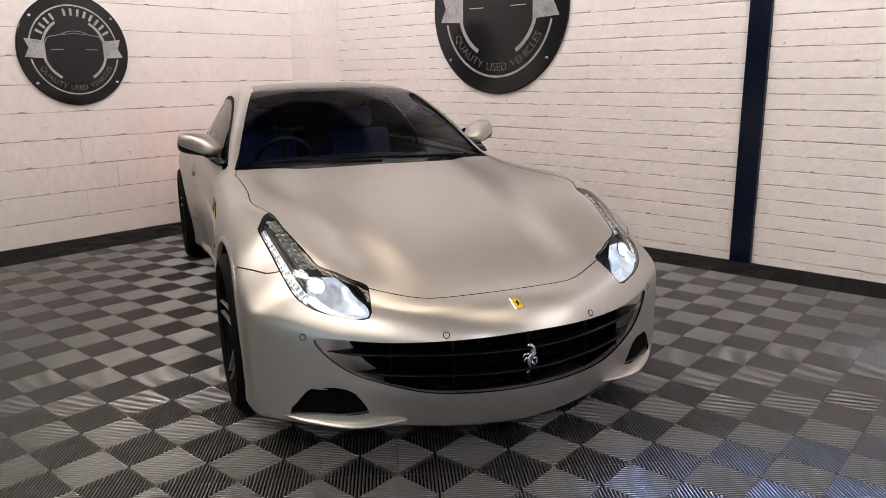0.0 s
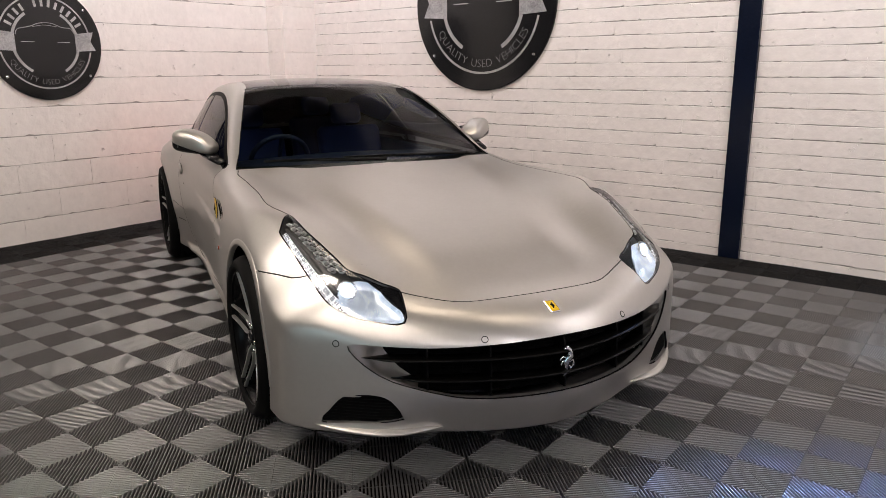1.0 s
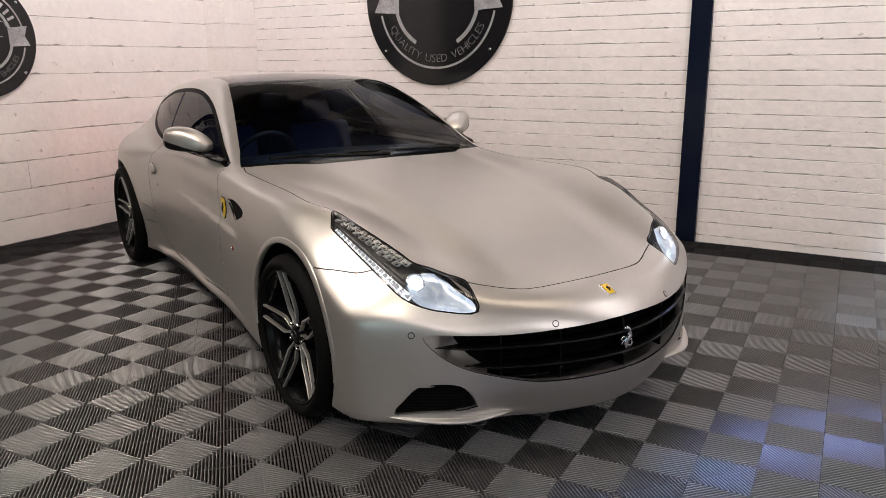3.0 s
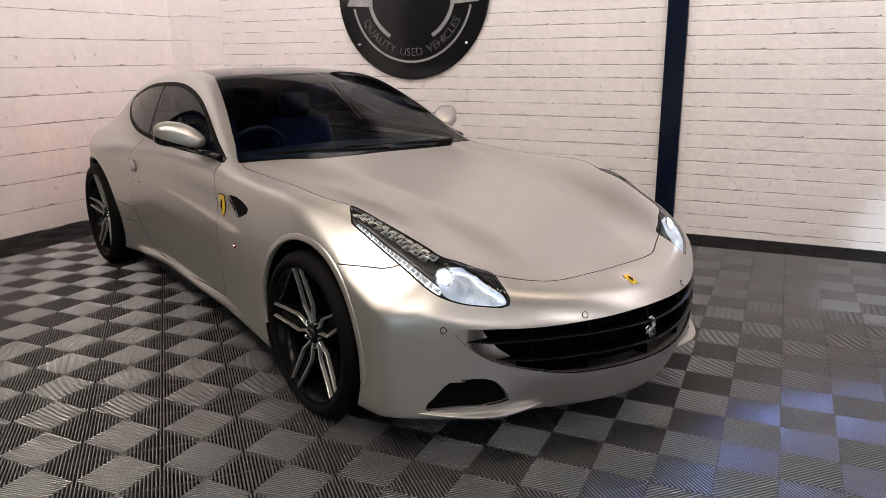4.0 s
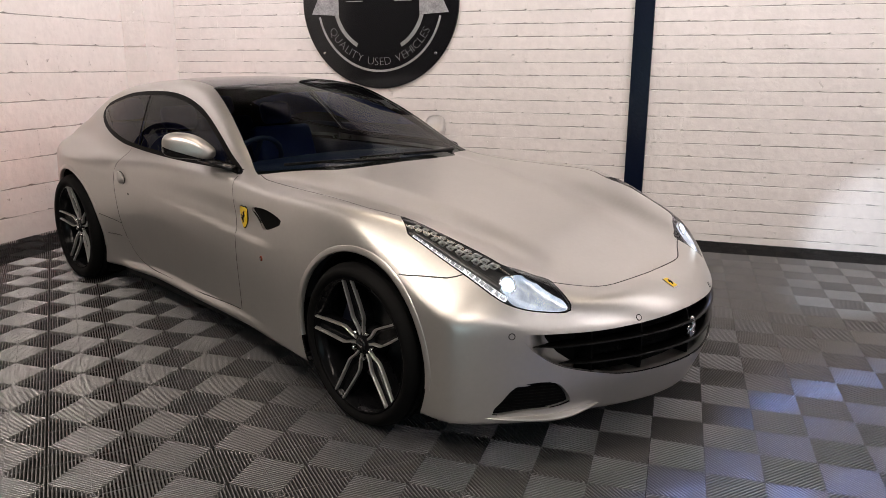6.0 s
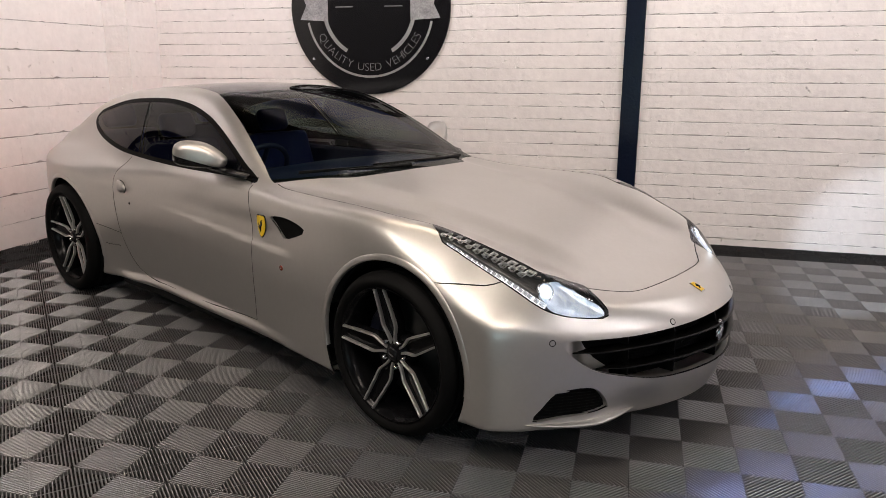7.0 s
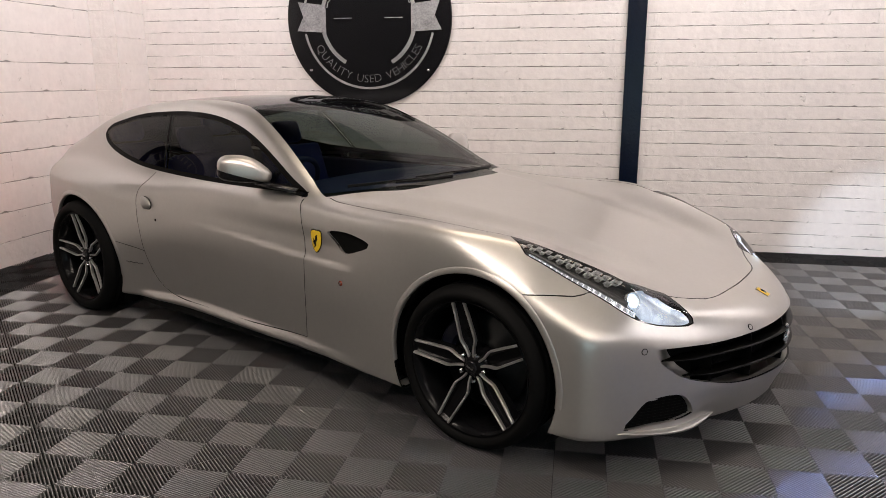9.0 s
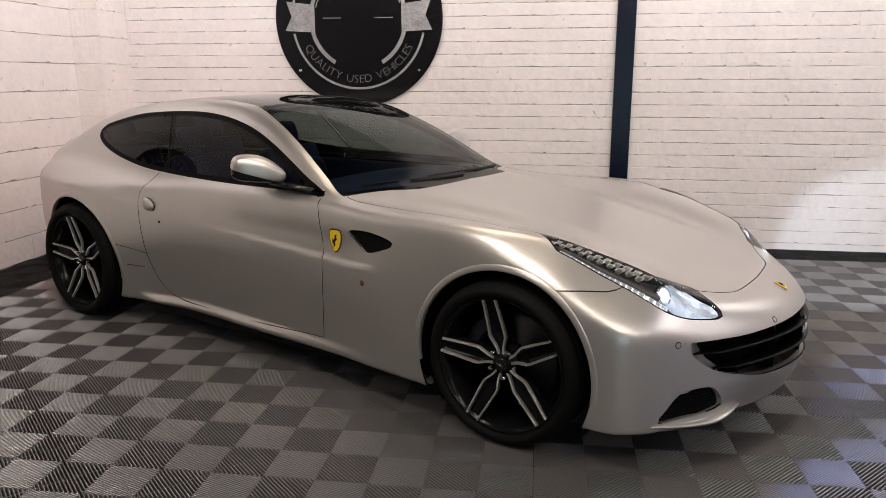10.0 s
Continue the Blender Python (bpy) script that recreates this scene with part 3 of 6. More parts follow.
def skin_part(name, data, mat, parent=None, label="", thick=0.0, edge=None):
    """A panel with the skin's own normals; thick turns its open edges in, in the edge material."""
    me = bpy.data.meshes.new(name)
    if isinstance(data, bmesh.types.BMesh):
        data.to_mesh(me)
        data.free()
        me.materials.append(mat)
        me.shade_smooth()
    else:
        pts, nrm, fcs = [list(q) for q in data]
        # make all faces look outwards
        for i, f in enumerate(fcs):
            m = Vector()
            for k in range(len(f)):
                p, q = Vector(pts[f[k - 1]]), Vector(pts[f[k]])
                m += p.cross(q)
            if m.dot(Vector(nrm[f[0]])) < 0:
                fcs[i] = f[::-1]
        loops, slot = [nrm[v] for f in fcs for v in f], [0] * len(fcs)
        if thick:
            count = {}
            for f in fcs:
                for k in range(len(f)):
                    e = (f[k - 1], f[k])
                    key = (min(e), max(e))
                    count[key] = None if key in count else e
            for e in count.values():
                if e is None or abs(pts[e[0]][1]) < 1e-5 and abs(pts[e[1]][1]) < 1e-5:
                    continue
                a, b = (Vector(pts[v]) for v in e)
                na, nb = (Vector(nrm[v]) for v in e)
                k = len(pts)
                q = [a, b, b - nb * thick, a - na * thick]
                pts += [tuple(v) for v in q]
                fn = (q[1] - q[0]).cross(q[2] - q[1])
                fn = tuple(fn.normalized()) if fn.length > 1e-12 else (0, 0, 1)
                fcs.append([k + 3, k + 2, k + 1, k])
                loops += [tuple(-c for c in fn)] * 4
                slot.append(1)
        me.from_pydata(pts, [], fcs)
        me.materials.append(mat)
        # black on the turned-in edges paints the shade of the panel gaps
        me.materials.append(edge or M_BLACK)
        me.polygons.foreach_set("material_index", slot)
        me.shade_smooth()
        me.normals_split_custom_set(loops)
    ob = new(name, me)
    ob.parent = parent or car
    if label:
        ob["label"] = label
    return ob


bonnet_ob = skin_part("bonnet", panel(("bonnet",), both=True), M_CAR, label="satin silver sculpted bonnet", thick=0.008)
bumper_ob = skin_part("front_bumper", panel(("front_bumper",), both=True), M_CAR, label="satin silver front bumper with wide grille opening", thick=0.008)
screen_ob = skin_part("windscreen", panel(("windscreen",), both=True), M_SCREEN, label="dark tinted raked windscreen")
roof_ob = skin_part("roof_panel", panel(("roof_panel",), both=True), M_ROOF, label="glossy black roof panel", thick=0.006)
shell_ob = skin_part("body_shell", panel(("roof_shell",), both=True), M_CAR, label="satin silver pillars and roof rails", thick=0.008)
sides = {}
for mir in (False, True):
    sides[mir] = dict(
        front_wing=skin_part("front_wing", panel(("front_wing",), mir), M_CAR, thick=0.008),
        door=skin_part("door", panel(("door",), mir), M_CAR, label="satin silver long door", thick=0.008),
        rear=skin_part("rear_quarter", panel(("rear_quarter",), mir), M_CAR, thick=0.008),
        skirt=skin_part("side_skirt", panel(("side_skirt",), mir), M_CAR, thick=0.006))
    skin_part("window_trim", panel(("window_trim",), mir, push=0.0015), M_TRIM, label="gloss black window surround")
    skin_part("door_glass", panel(("door_glass",), mir), M_GLASS_DARK, sides[mir]["door"])
    skin_part("quarter_glass", panel(("quarter_glass",), mir), M_GLASS_DARK)
    lamp_rim = skin_part("lamp_rim", panel(("lamp_rim",), mir), M_GLOSS, label="black headlight seal")


# ---- lathe and sweep helpers ----
def lathe(profile, n=64, m=None, bm=None):
    """Revolves (radius, height) points about z."""
    bm = bm or bmesh.new()
    m = m or Matrix()
    rings = []
    for r, h in profile:
        rings.append([bm.verts.new(m @ Vector((r * math.cos(2 * math.pi * k / n), r * math.sin(2 * math.pi * k / n), h))) for k in range(n)] if r > 1e-6 else [bm.verts.new(m @ Vector((0, 0, h)))])
    for a, b in zip(rings, rings[1:]):
        for k in range(n):
            q = [a[k % len(a)], a[(k + 1) % len(a)], b[(k + 1) % len(b)], b[k % len(b)]]
            q = [v for i, v in enumerate(q) if v is not q[i - 1]]
            if len(q) > 2:
                bm.faces.new(q)
    return bm


def sweep(path, section, up=Vector((0, 0, 1)), scale=None, closed_section=True, bm=None, caps=True):
    """Sweeps a flat section (side, up) along 3D points; scale gives a factor for each point."""
    bm = bm or bmesh.new()
    path = [Vector(p) for p in path]
    rows = []
    for i, p in enumerate(path):
        d = (path[min(i + 1, len(path) - 1)] - path[max(i - 1, 0)]).normalized()
        s = d.cross(up).normalized()
        u = s.cross(d).normalized()
        f = scale[i] if scale else 1.0
        f = f if isinstance(f, tuple) else (f, f)
        rows.append([bm.verts.new(p + s * a * f[0] + u * b * f[1]) for a, b in section])
    m = len(section)
    for a, b in zip(rows, rows[1:]):
        for k in range(m if closed_section else m - 1):
            bm.faces.new((a[k], a[(k + 1) % m], b[(k + 1) % m], b[k]))
    if caps and closed_section:
        bm.faces.new(rows[0][::-1])
        bm.faces.new(rows[-1])
    return bm


def rod(a, b, r, n=10, bm=None):
    a, b = Vector(a), Vector(b)
    ref = Vector((0, 0, 1)) if abs((b - a).normalized().z) < 0.9 else Vector((1, 0, 0))
    return sweep([a, b], [(r * math.cos(2 * math.pi * k / n), r * math.sin(2 * math.pi * k / n)) for k in range(n)], ref, bm=bm)


def round_rod(path, r, n=8, bm=None, up=Vector((0, 0, 1)), scale=None):
    return sweep(path, [(r * math.cos(2 * math.pi * k / n), r * math.sin(2 * math.pi * k / n)) for k in range(n)], up, scale, bm=bm)


# ---- wheels: built about z, outer face towards +z ----
M_RIM = material("dark_anthracite_alloy", (0.004, 0.004, 0.0045), 0.20, 0.0, 0.1, 10.0, spec=0.12)
M_CUT = material("machined_alloy", (0.62, 0.61, 0.60), 0.35, 0.9, 0.05, 30.0)
M_DISC = material("brake_disc", (0.025, 0.025, 0.025), 0.45, 0.8, 0.2, 25.0)
M_CALIPER = material("blue_caliper", (0.006, 0.007, 0.015), 0.3, 0, 0.1, 10.0)
M_CHROME = material("chrome", (0.75, 0.75, 0.76), 0.12, 1.0, 0.05, 20.0)
M_YELLOW = material("badge_yellow", (0.75, 0.50, 0.02), 0.3, 0, 0.05, 40.0)


def wheel(parent, x, y, R, width, spin, flip):
    """Tyre, rim, ten spoke edges in five pairs, hub cap, bolts, disc and caliper."""
    hub = new("wheel")
    hub.parent = parent
    hub.matrix_basis = pose(x, y, R - 0.006) @ (pose(0, 0, 0, 90, 0, 0) if not flip else pose(0, 0, 0, -90, 0, 0)) @ pose(0, 0, 0, 0, 0, spin)
    rim, w = 0.274, width / 2
    top = [(rim - 0.004, w * 0.70), (rim + 0.003, w * 0.86), (rim + 0.016, w * 0.99), (rim + 0.028, w * 1.03), (R - 0.028, w * 1.0), (R - 0.015, w * 0.90), (R - 0.004, w * 0.76)]
    tread = []
    for g in (0.55, 0.2, -0.2, -0.55):
        tread += [(R, w * g + 0.006), (R - 0.007, w * g + 0.005), (R - 0.007, w * g - 0.005), (R, w * g - 0.006)]
    part("tyre", lathe(top + tread + [(r, -h) for r, h in top[::-1]], 96), M_RUBBER, hub, "black low-profile tyre", True)
    barrel = [(rim - 0.002, w * 0.90), (rim + 0.004, w * 0.92), (rim + 0.005, w * 0.84), (rim - 0.006, w * 0.80), (rim - 0.018, w * 0.45), (rim - 0.030, -w * 0.2), (rim - 0.02, -w * 0.9)]
    part("rim", lathe(barrel, 96), M_RIM, hub, "dark anthracite alloy rim", True)
    part("rim_edge", lathe([(rim - 0.001, w * 0.905), (rim + 0.0035, w * 0.925), (rim + 0.0045, w * 0.90)], 96), M_RIM, hub, "", True)
    face = w * 0.84
    for k in range(5):
        spoke_m = pose(0, 0, 0, 0, 0, 72 * k)
        # dark body of the spoke
        outline = [(0.030, 0.020), (0.075, 0.024), (0.115, 0.038), (0.272, 0.032)]
        bm = bmesh.new()
        rows = []
        for r, hw in outline:
            zf = face - 0.030 + 0.040 * (r / 0.274) ** 1.5 - 0.012
            rows.append([bm.verts.new(spoke_m @ Vector(q)) for q in ((r, -hw, zf), (r, -hw * 0.5, zf - 0.011), (r, hw * 0.5, zf - 0.011), (r, hw, zf), (r, hw * 0.9, zf - 0.05), (r, -hw * 0.9, zf - 0.05))])
        for a, b in zip(rows, rows[1:]):
            for i in range(6):
                bm.faces.new((a[i], a[(i + 1) % 6], b[(i + 1) % 6], b[i]))
        bm.faces.new(rows[0][::-1])
        bm.faces.new(rows[-1])
        spoke = part("spoke", bm, M_RIM, hub)
        for s in (-1, 1):                                  # machined edges
            path = smooth_path([(0.040, s * 0.010, 0), (0.070, s * 0.017, 0), (0.098, s * 0.029, 0), (0.116, s * 0.0345, 0), (0.16, s * 0.033, 0), (0.270, s * 0.027, 0)], 0.008)
            path = [spoke_m @ Vector((p.x, p.y, face - 0.030 + 0.040 * (p.x / 0.274) ** 1.5)) for p in path]
            part("spoke_edge", sweep(path, [(-0.0042, -0.014), (0.0042, -0.014), (0.0042, 0.0), (0.0034, 0.0012), (-0.0034, 0.0012), (-0.0042, 0.0)]), M_CUT, spoke, "machined silver spoke edge")
    part("hub", lathe([(0.0, face - 0.02), (0.034, face - 0.020), (0.048, face - 0.036), (0.075, face - 0.06), (0.075, -w * 0.3)], 48), M_RIM, hub, "", True)
    cap = part("hub_cap", lathe([(0.0, face - 0.012), (0.024, face - 0.0125), (0.0275, face - 0.015), (0.028, face - 0.024)], 40), M_GLOSS, hub, "gloss black hub cap with silver emblem", True)
    part("emblem", round_rod([(-0.008, -0.013, face - 0.011), (-0.002, -0.003, face - 0.010), (0.002, 0.004, face - 0.010), (0.009, 0.013, face - 0.011)], 0.0035, 6), M_CHROME, cap)
    for k in range(5):
        a = math.radians(72 * k + 36)
        part("bolt", lathe([(0, 0.012), (0.006, 0.012), (0.0085, 0.009), (0.0095, 0.0), (0.0095, -0.02)], 12, pose(0.058 * math.cos(a), 0.058 * math.sin(a), face - 0.028)), M_CHROME, hub, "", True)
    part("brake_disc", lathe([(0.06, -0.005), (0.10, -0.002), (0.105, -0.012), (0.195, -0.012), (0.199, -0.016), (0.199, -0.04), (0.10, -0.044)], 64), M_DISC, hub, "drilled brake disc", True)
    bm = bmesh.new()
    path = [Vector((0.172 * math.cos(t), 0.172 * math.sin(t), 0.002)) for t in np.linspace(radians(120 - spin), radians(190 - spin), 12)]
    sweep(path, [(-0.034, -0.03), (0.034, -0.03), (0.034, 0.012), (0.024, 0.024), (-0.024, 0.024), (-0.034, 0.012)], bm=bm)
    part("caliper", bm, M_CALIPER, hub, "dark blue brake caliper")
    return hub


for x, R, width in ((0, 0.340, 0.245), (-WB, 0.357, 0.285)):
    half = 0.945 - width / 2
    wheel(car, x, -half, R, width, 100.0 if x == 0 else 98.0, False)
    wheel(car, x, half, R, width, 70.0, True)


# ---- shade shell behind the gaps, wheel wells, openings ----
def level_skin(depth, keep):
    """A copy of the skin, set in by depth, of the faces that keep() accepts."""
    n, m = SX.shape
    nx, ny, nz = np.gradient(SX), np.gradient(SY), np.gradient(SZ)
    n0 = np.stack([nx[0], ny[0], nz[0]], -1)
    n1 = np.stack([nx[1], ny[1], nz[1]], -1)
    nn = np.cross(n0, n1)
    nn /= np.maximum(np.linalg.norm(nn, axis=-1, keepdims=True), 1e-9)
    mid = np.stack([SX, SY, SZ], -1)
    out = np.sign(np.sum(nn * (mid - np.array([-1.2, 0, 0.5])), -1, keepdims=True))
    p = mid - nn * out * depth
    p[..., 1] = np.minimum(p[..., 1], 0)
    bm = bmesh.new()
    for s in (1, -1):
        vs = {}
        for i in range(0, n - 2, 2):
            for j in range(0, m - 2, 2):
                q = [(i, j), (i, j + 2), (i + 2, j + 2), (i + 2, j)]
                c = np.mean([p[a] for a in q], 0)
                if not keep(*c):
                    continue
                f = []
                for a in q:
                    if a not in vs:
                        vs[a] = bm.verts.new((p[a][0], s * p[a][1], p[a][2]))
                    f.append(vs[a])
                bm.faces.new(f)
    return bm


def keep_inner(x, y, z):
    if z > 0.885 and x < -0.6:
        return False
    if x > 0.5 and z < 0.54 or math.hypot(x, z - 0.33) < 0.44 and y < -0.4 or math.hypot(x + WB, z - 0.345) < 0.45 and y < -0.4:
        return False
    return not (x > 0.0 and y < -0.38 and z > 0.5)


LIPS = []
# black copy of the skin, added so gaps and vents look shaded
inner = skin_part("gap_shade_shell", level_skin(0.022, keep_inner), M_BLACK, label="added black shell that gives the panel gaps their shade")
for mir in (1, -1):
    for wx, wz, wr in ((0, 0.33, 0.392), (-WB, 0.345, 0.405)):
        bm = bmesh.new()
        rows = []
        for k in range(33):
            a = radians(-38 + 256 * k / 32)
            d = Vector((math.cos(a), 0, math.sin(a)))
            base = Vector((wx, 0, wz))
            rows.append([bm.verts.new(base + d * r + Vector((0, mir * yy, 0))) for r, yy in ((wr + 0.004, -0.86), (wr + 0.02, -0.80), (wr + 0.02, -0.52), (0.02, -0.52))])
        for a, b in zip(rows, rows[1:]):
            for k in range(3):
                bm.faces.new((a[k], a[k + 1], b[k + 1], b[k]))
        LIPS.append((wx, wz, wr, mir))
        part("wheel_arch_liner", bm, M_BLACK, car, "", True)


def arch_lip(wx, wz, wr, mir):
    """Flat rolled flange along the edge of a wheel arch."""
    bm, rows = bmesh.new(), []
    for k in range(65):
        a = radians(-8 + 196 * k / 64)
        row = []
        for r, out in ((wr - 0.003, -0.020), (wr - 0.003, 0.0022), (wr + 0.002, 0.0030), (wr + 0.019, 0.0028), (wr + 0.022, 0.0010), (wr + 0.0235, -0.003)):
            x, z = wx + r * math.cos(a), max(wz + r * math.sin(a), 0.20)
            y = skin_from_side((x, z)).y
            row.append(bm.verts.new((x, mir * (y - out), z)))
        rows.append(row)
    for a, b in zip(rows, rows[1:]):
        for k in range(5):
            bm.faces.new((a[k], a[k + 1], b[k + 1], b[k]))
    return bm


def rim_wall(path, view, depth, back, front_of, mir=False, both=False):
    """Wall that runs in from the edge of an opening in the skin. path is flat; front_of gives the skin's point for it."""
    bm = bmesh.new()
    for s in ((1, -1) if both else ((-1,) if mir else (1,))):
        rows = []
        for p in path:
            a = front_of(p)
            b = a + Vector(back) * depth
            rows.append((bm.verts.new((a.x, a.y * s, a.z)), bm.verts.new((b.x, b.y * s, b.z))))
        for a, b in zip(rows, rows[1:]):
            bm.faces.new((a[0], b[0], b[1], a[1])[::s])
    return bm


class Depth:
    """Distance along a fixed way at which the skin is met, tabled over two coordinates."""

    def __init__(self, e1, e2, way, u0, u1, v0, v1, n, far, near):
        self.box, self.n = (u0, u1, v0, v1), n
        u, v = np.meshgrid(np.linspace(u0, u1, n), np.linspace(v0, v1, n), indexing="ij")
        base = u[..., None] * np.array(e1) + v[..., None] * np.array(e2)
        w = np.array(way)
        hi, lo, found = np.full(u.shape, far), np.full(u.shape, near), np.zeros(u.shape, bool)
        steps = np.linspace(far, near, 90)
        for a, b in zip(steps, steps[1:]):
            p = base + w * b
            hit = (f_car(p[..., 0], p[..., 1], p[..., 2]) < 0) & ~found
            hi, lo, found = np.where(hit, a, hi), np.where(hit, b, lo), found | hit
        for _ in range(12):
            mid = (hi + lo) / 2
            p = base + w * mid[..., None]
            ins = f_car(p[..., 0], p[..., 1], p[..., 2]) < 0
            lo, hi = np.where(ins, mid, lo), np.where(ins, hi, mid)
        self.t = lo

    def at(self, u, v):
        u0, u1, v0, v1 = self.box
        a = min(max((u - u0) / (u1 - u0) * (self.n - 1), 0), self.n - 1.001)
        b = min(max((v - v0) / (v1 - v0) * (self.n - 1), 0), self.n - 1.001)
        i, k = int(a), int(b)
        a, b = a - i, b - k
        t = self.t
        return float(t[i, k] * (1 - a) * (1 - b) + t[i + 1, k] * a * (1 - b) + t[i, k + 1] * (1 - a) * b + t[i + 1, k + 1] * a * b)


front_depth = Depth((0, 1, 0), (0, 0, 1), (1, 0, 0), -0.86, 0.0, 0.12, 0.60, 90, 1.05, 0.2)


def skin_from_front(p):
    """Skin point met by a ray along -x at (y, z)."""
    y, z = min(p[0], 0.0), p[1]
    return Vector((front_depth.at(y, z), y, z))


def skin_from_side(p, start=-1.2):
    x, z = p[0], p[1]
    ys = np.linspace(start, -0.2, 1000)
    v = f_car(x + 0 * ys, ys, z + 0 * ys)
    return Vector((x, ys[int(np.argmax(v < 0))], z))


def skin_from_top(x, y, start=1.6):
    zs = np.linspace(start, 0.2, 1400)
    v = f_car(x + 0 * zs, y + 0 * zs, zs)
    return Vector((x, y, zs[int(np.argmax(v < 0))]))


for wx, wz, wr, mir in LIPS:
    part("arch_lip", arch_lip(wx, wz, wr, mir), M_CAR, sides[mir < 0]["front_wing" if wx == 0 else "rear"], "", True)

M_MESH = material("black_grille_mesh", (0.0025, 0.0025, 0.0025), 0.8, 0, 0.3, 40.0, spec=0.1)
M_BLADE = material("black_grille_blade", (0.0025, 0.0025, 0.0025), 0.35, 0, 0.2, 30.0, spec=0.12)
grille_half = [p for p in grille if p[0] <= 0.0]
grille_half = [Vector((0, 0.508))] + grille_half + [Vector((0, 0.309))]
part("grille_surround", rim_wall(grille_half, FRONT, 0.030, (-1, 0.12, 0), skin_from_front, both=True), M_CAR, bumper_ob, smooth=True)


def grille_depth(y):
    return 0.012 + 0.085 * float(ease(abs(y), 0.70, 0.56))


# pocket floor beside the mesh (silver) and the mesh behind the blades (black)
def grille_back(side):
    """side 0: the mesh between the pockets; -1 and 1: the pocket at that end."""
    bm = bmesh.new()
    zs = np.linspace(0.300, 0.515, 24)
    grid = []
    for k in range(41):
        row = []
        for z in zs:
            edge = float(np.interp(z, [0.325, 0.395, 0.433, 0.458, 0.50], [0.45, 0.535, 0.562, 0.578, 0.59]))
            y = edge * (k / 20 - 1) if side == 0 else side * (edge + (0.73 - edge) * k / 40)
            row.append(bm.verts.new((skin_from_front((-abs(y), z)).x - grille_depth(y), y, z)))
        grid.append(row)
    for i in range(40):
        for k in range(len(zs) - 1):
            bm.faces.new((grid[i][k], grid[i + 1][k], grid[i + 1][k + 1], grid[i][k + 1]))
    return bm


for end in (-1, 1):
    part("grille_pocket", grille_back(end), M_CAR, bumper_ob, "satin silver pocket at the grille's end", True)
part("grille_mesh", grille_back(0), M_MESH, bumper_ob, "black grille mesh", True)
for z_mid, z_tip, y_tip in ((0.450, 0.443, 0.665), (0.374, 0.374, 0.578)):
    path, sc = [], []
    for y in np.linspace(-y_tip, y_tip, 61):
        z = z_mid + (z_tip - z_mid) * (abs(y) / y_tip) ** 2
        path.append(Vector((skin_from_front((-abs(y), z)).x - 0.030, y, z)))
        w = float(ease(y_tip - abs(y), 0.0, 0.10))
        sc.append((0.15 + 0.85 * w, 0.2 + 0.8 * w))
    part("grille_blade", sweep(path, [(0.022, -0.004), (0.030, -0.002), (0.031, 0.002), (0.022, 0.0045), (-0.03, 0.006), (-0.03, -0.006)], scale=sc), M_BLADE, bumper_ob, "black horizontal grille blade", True)
for y in (-0.47, -0.27, 0.0, 0.27, 0.47):
    bm = bmesh.new()
    rows = []
    for z in np.linspace(0.312, 0.503, 8):
        xf = skin_from_front((-abs(y), z)).x - 0.022
        rows.append([bm.verts.new((xx, y + dy, z)) for xx, dy in ((xf, -0.0035), (xf, 0.0035), (xf - 0.075, 0.0035), (xf - 0.075, -0.0035))])
    for a, b in zip(rows, rows[1:]):
        for k in range(4):
            bm.faces.new((a[k], a[(k + 1) % 4], b[(k + 1) % 4], b[k]))
    part("grille_strut", bm, M_BLADE, bumper_ob)
# fine cross-weave of the mesh
bm = bmesh.new()
for k, z in enumerate(np.arange(0.321, 0.503, 0.011)):
    round_rod([Vector((skin_from_front((-abs(y), z)).x - 0.088, y, z)) for y in np.linspace(-0.47, 0.47, 25)], 0.0016, 4, bm=bm)
for y in np.arange(-0.462, 0.47, 0.014):
    if abs(y) < 0.56:
        round_rod([Vector((skin_from_front((-abs(y), z)).x - 0.088, y, z)) for z in np.linspace(0.316, 0.503, 8)], 0.0013, 4, bm=bm, up=Vector((1, 0, 0)))
tagged(part("mesh_weave", bm, M_MESH, bumper_ob), kind="stuff")

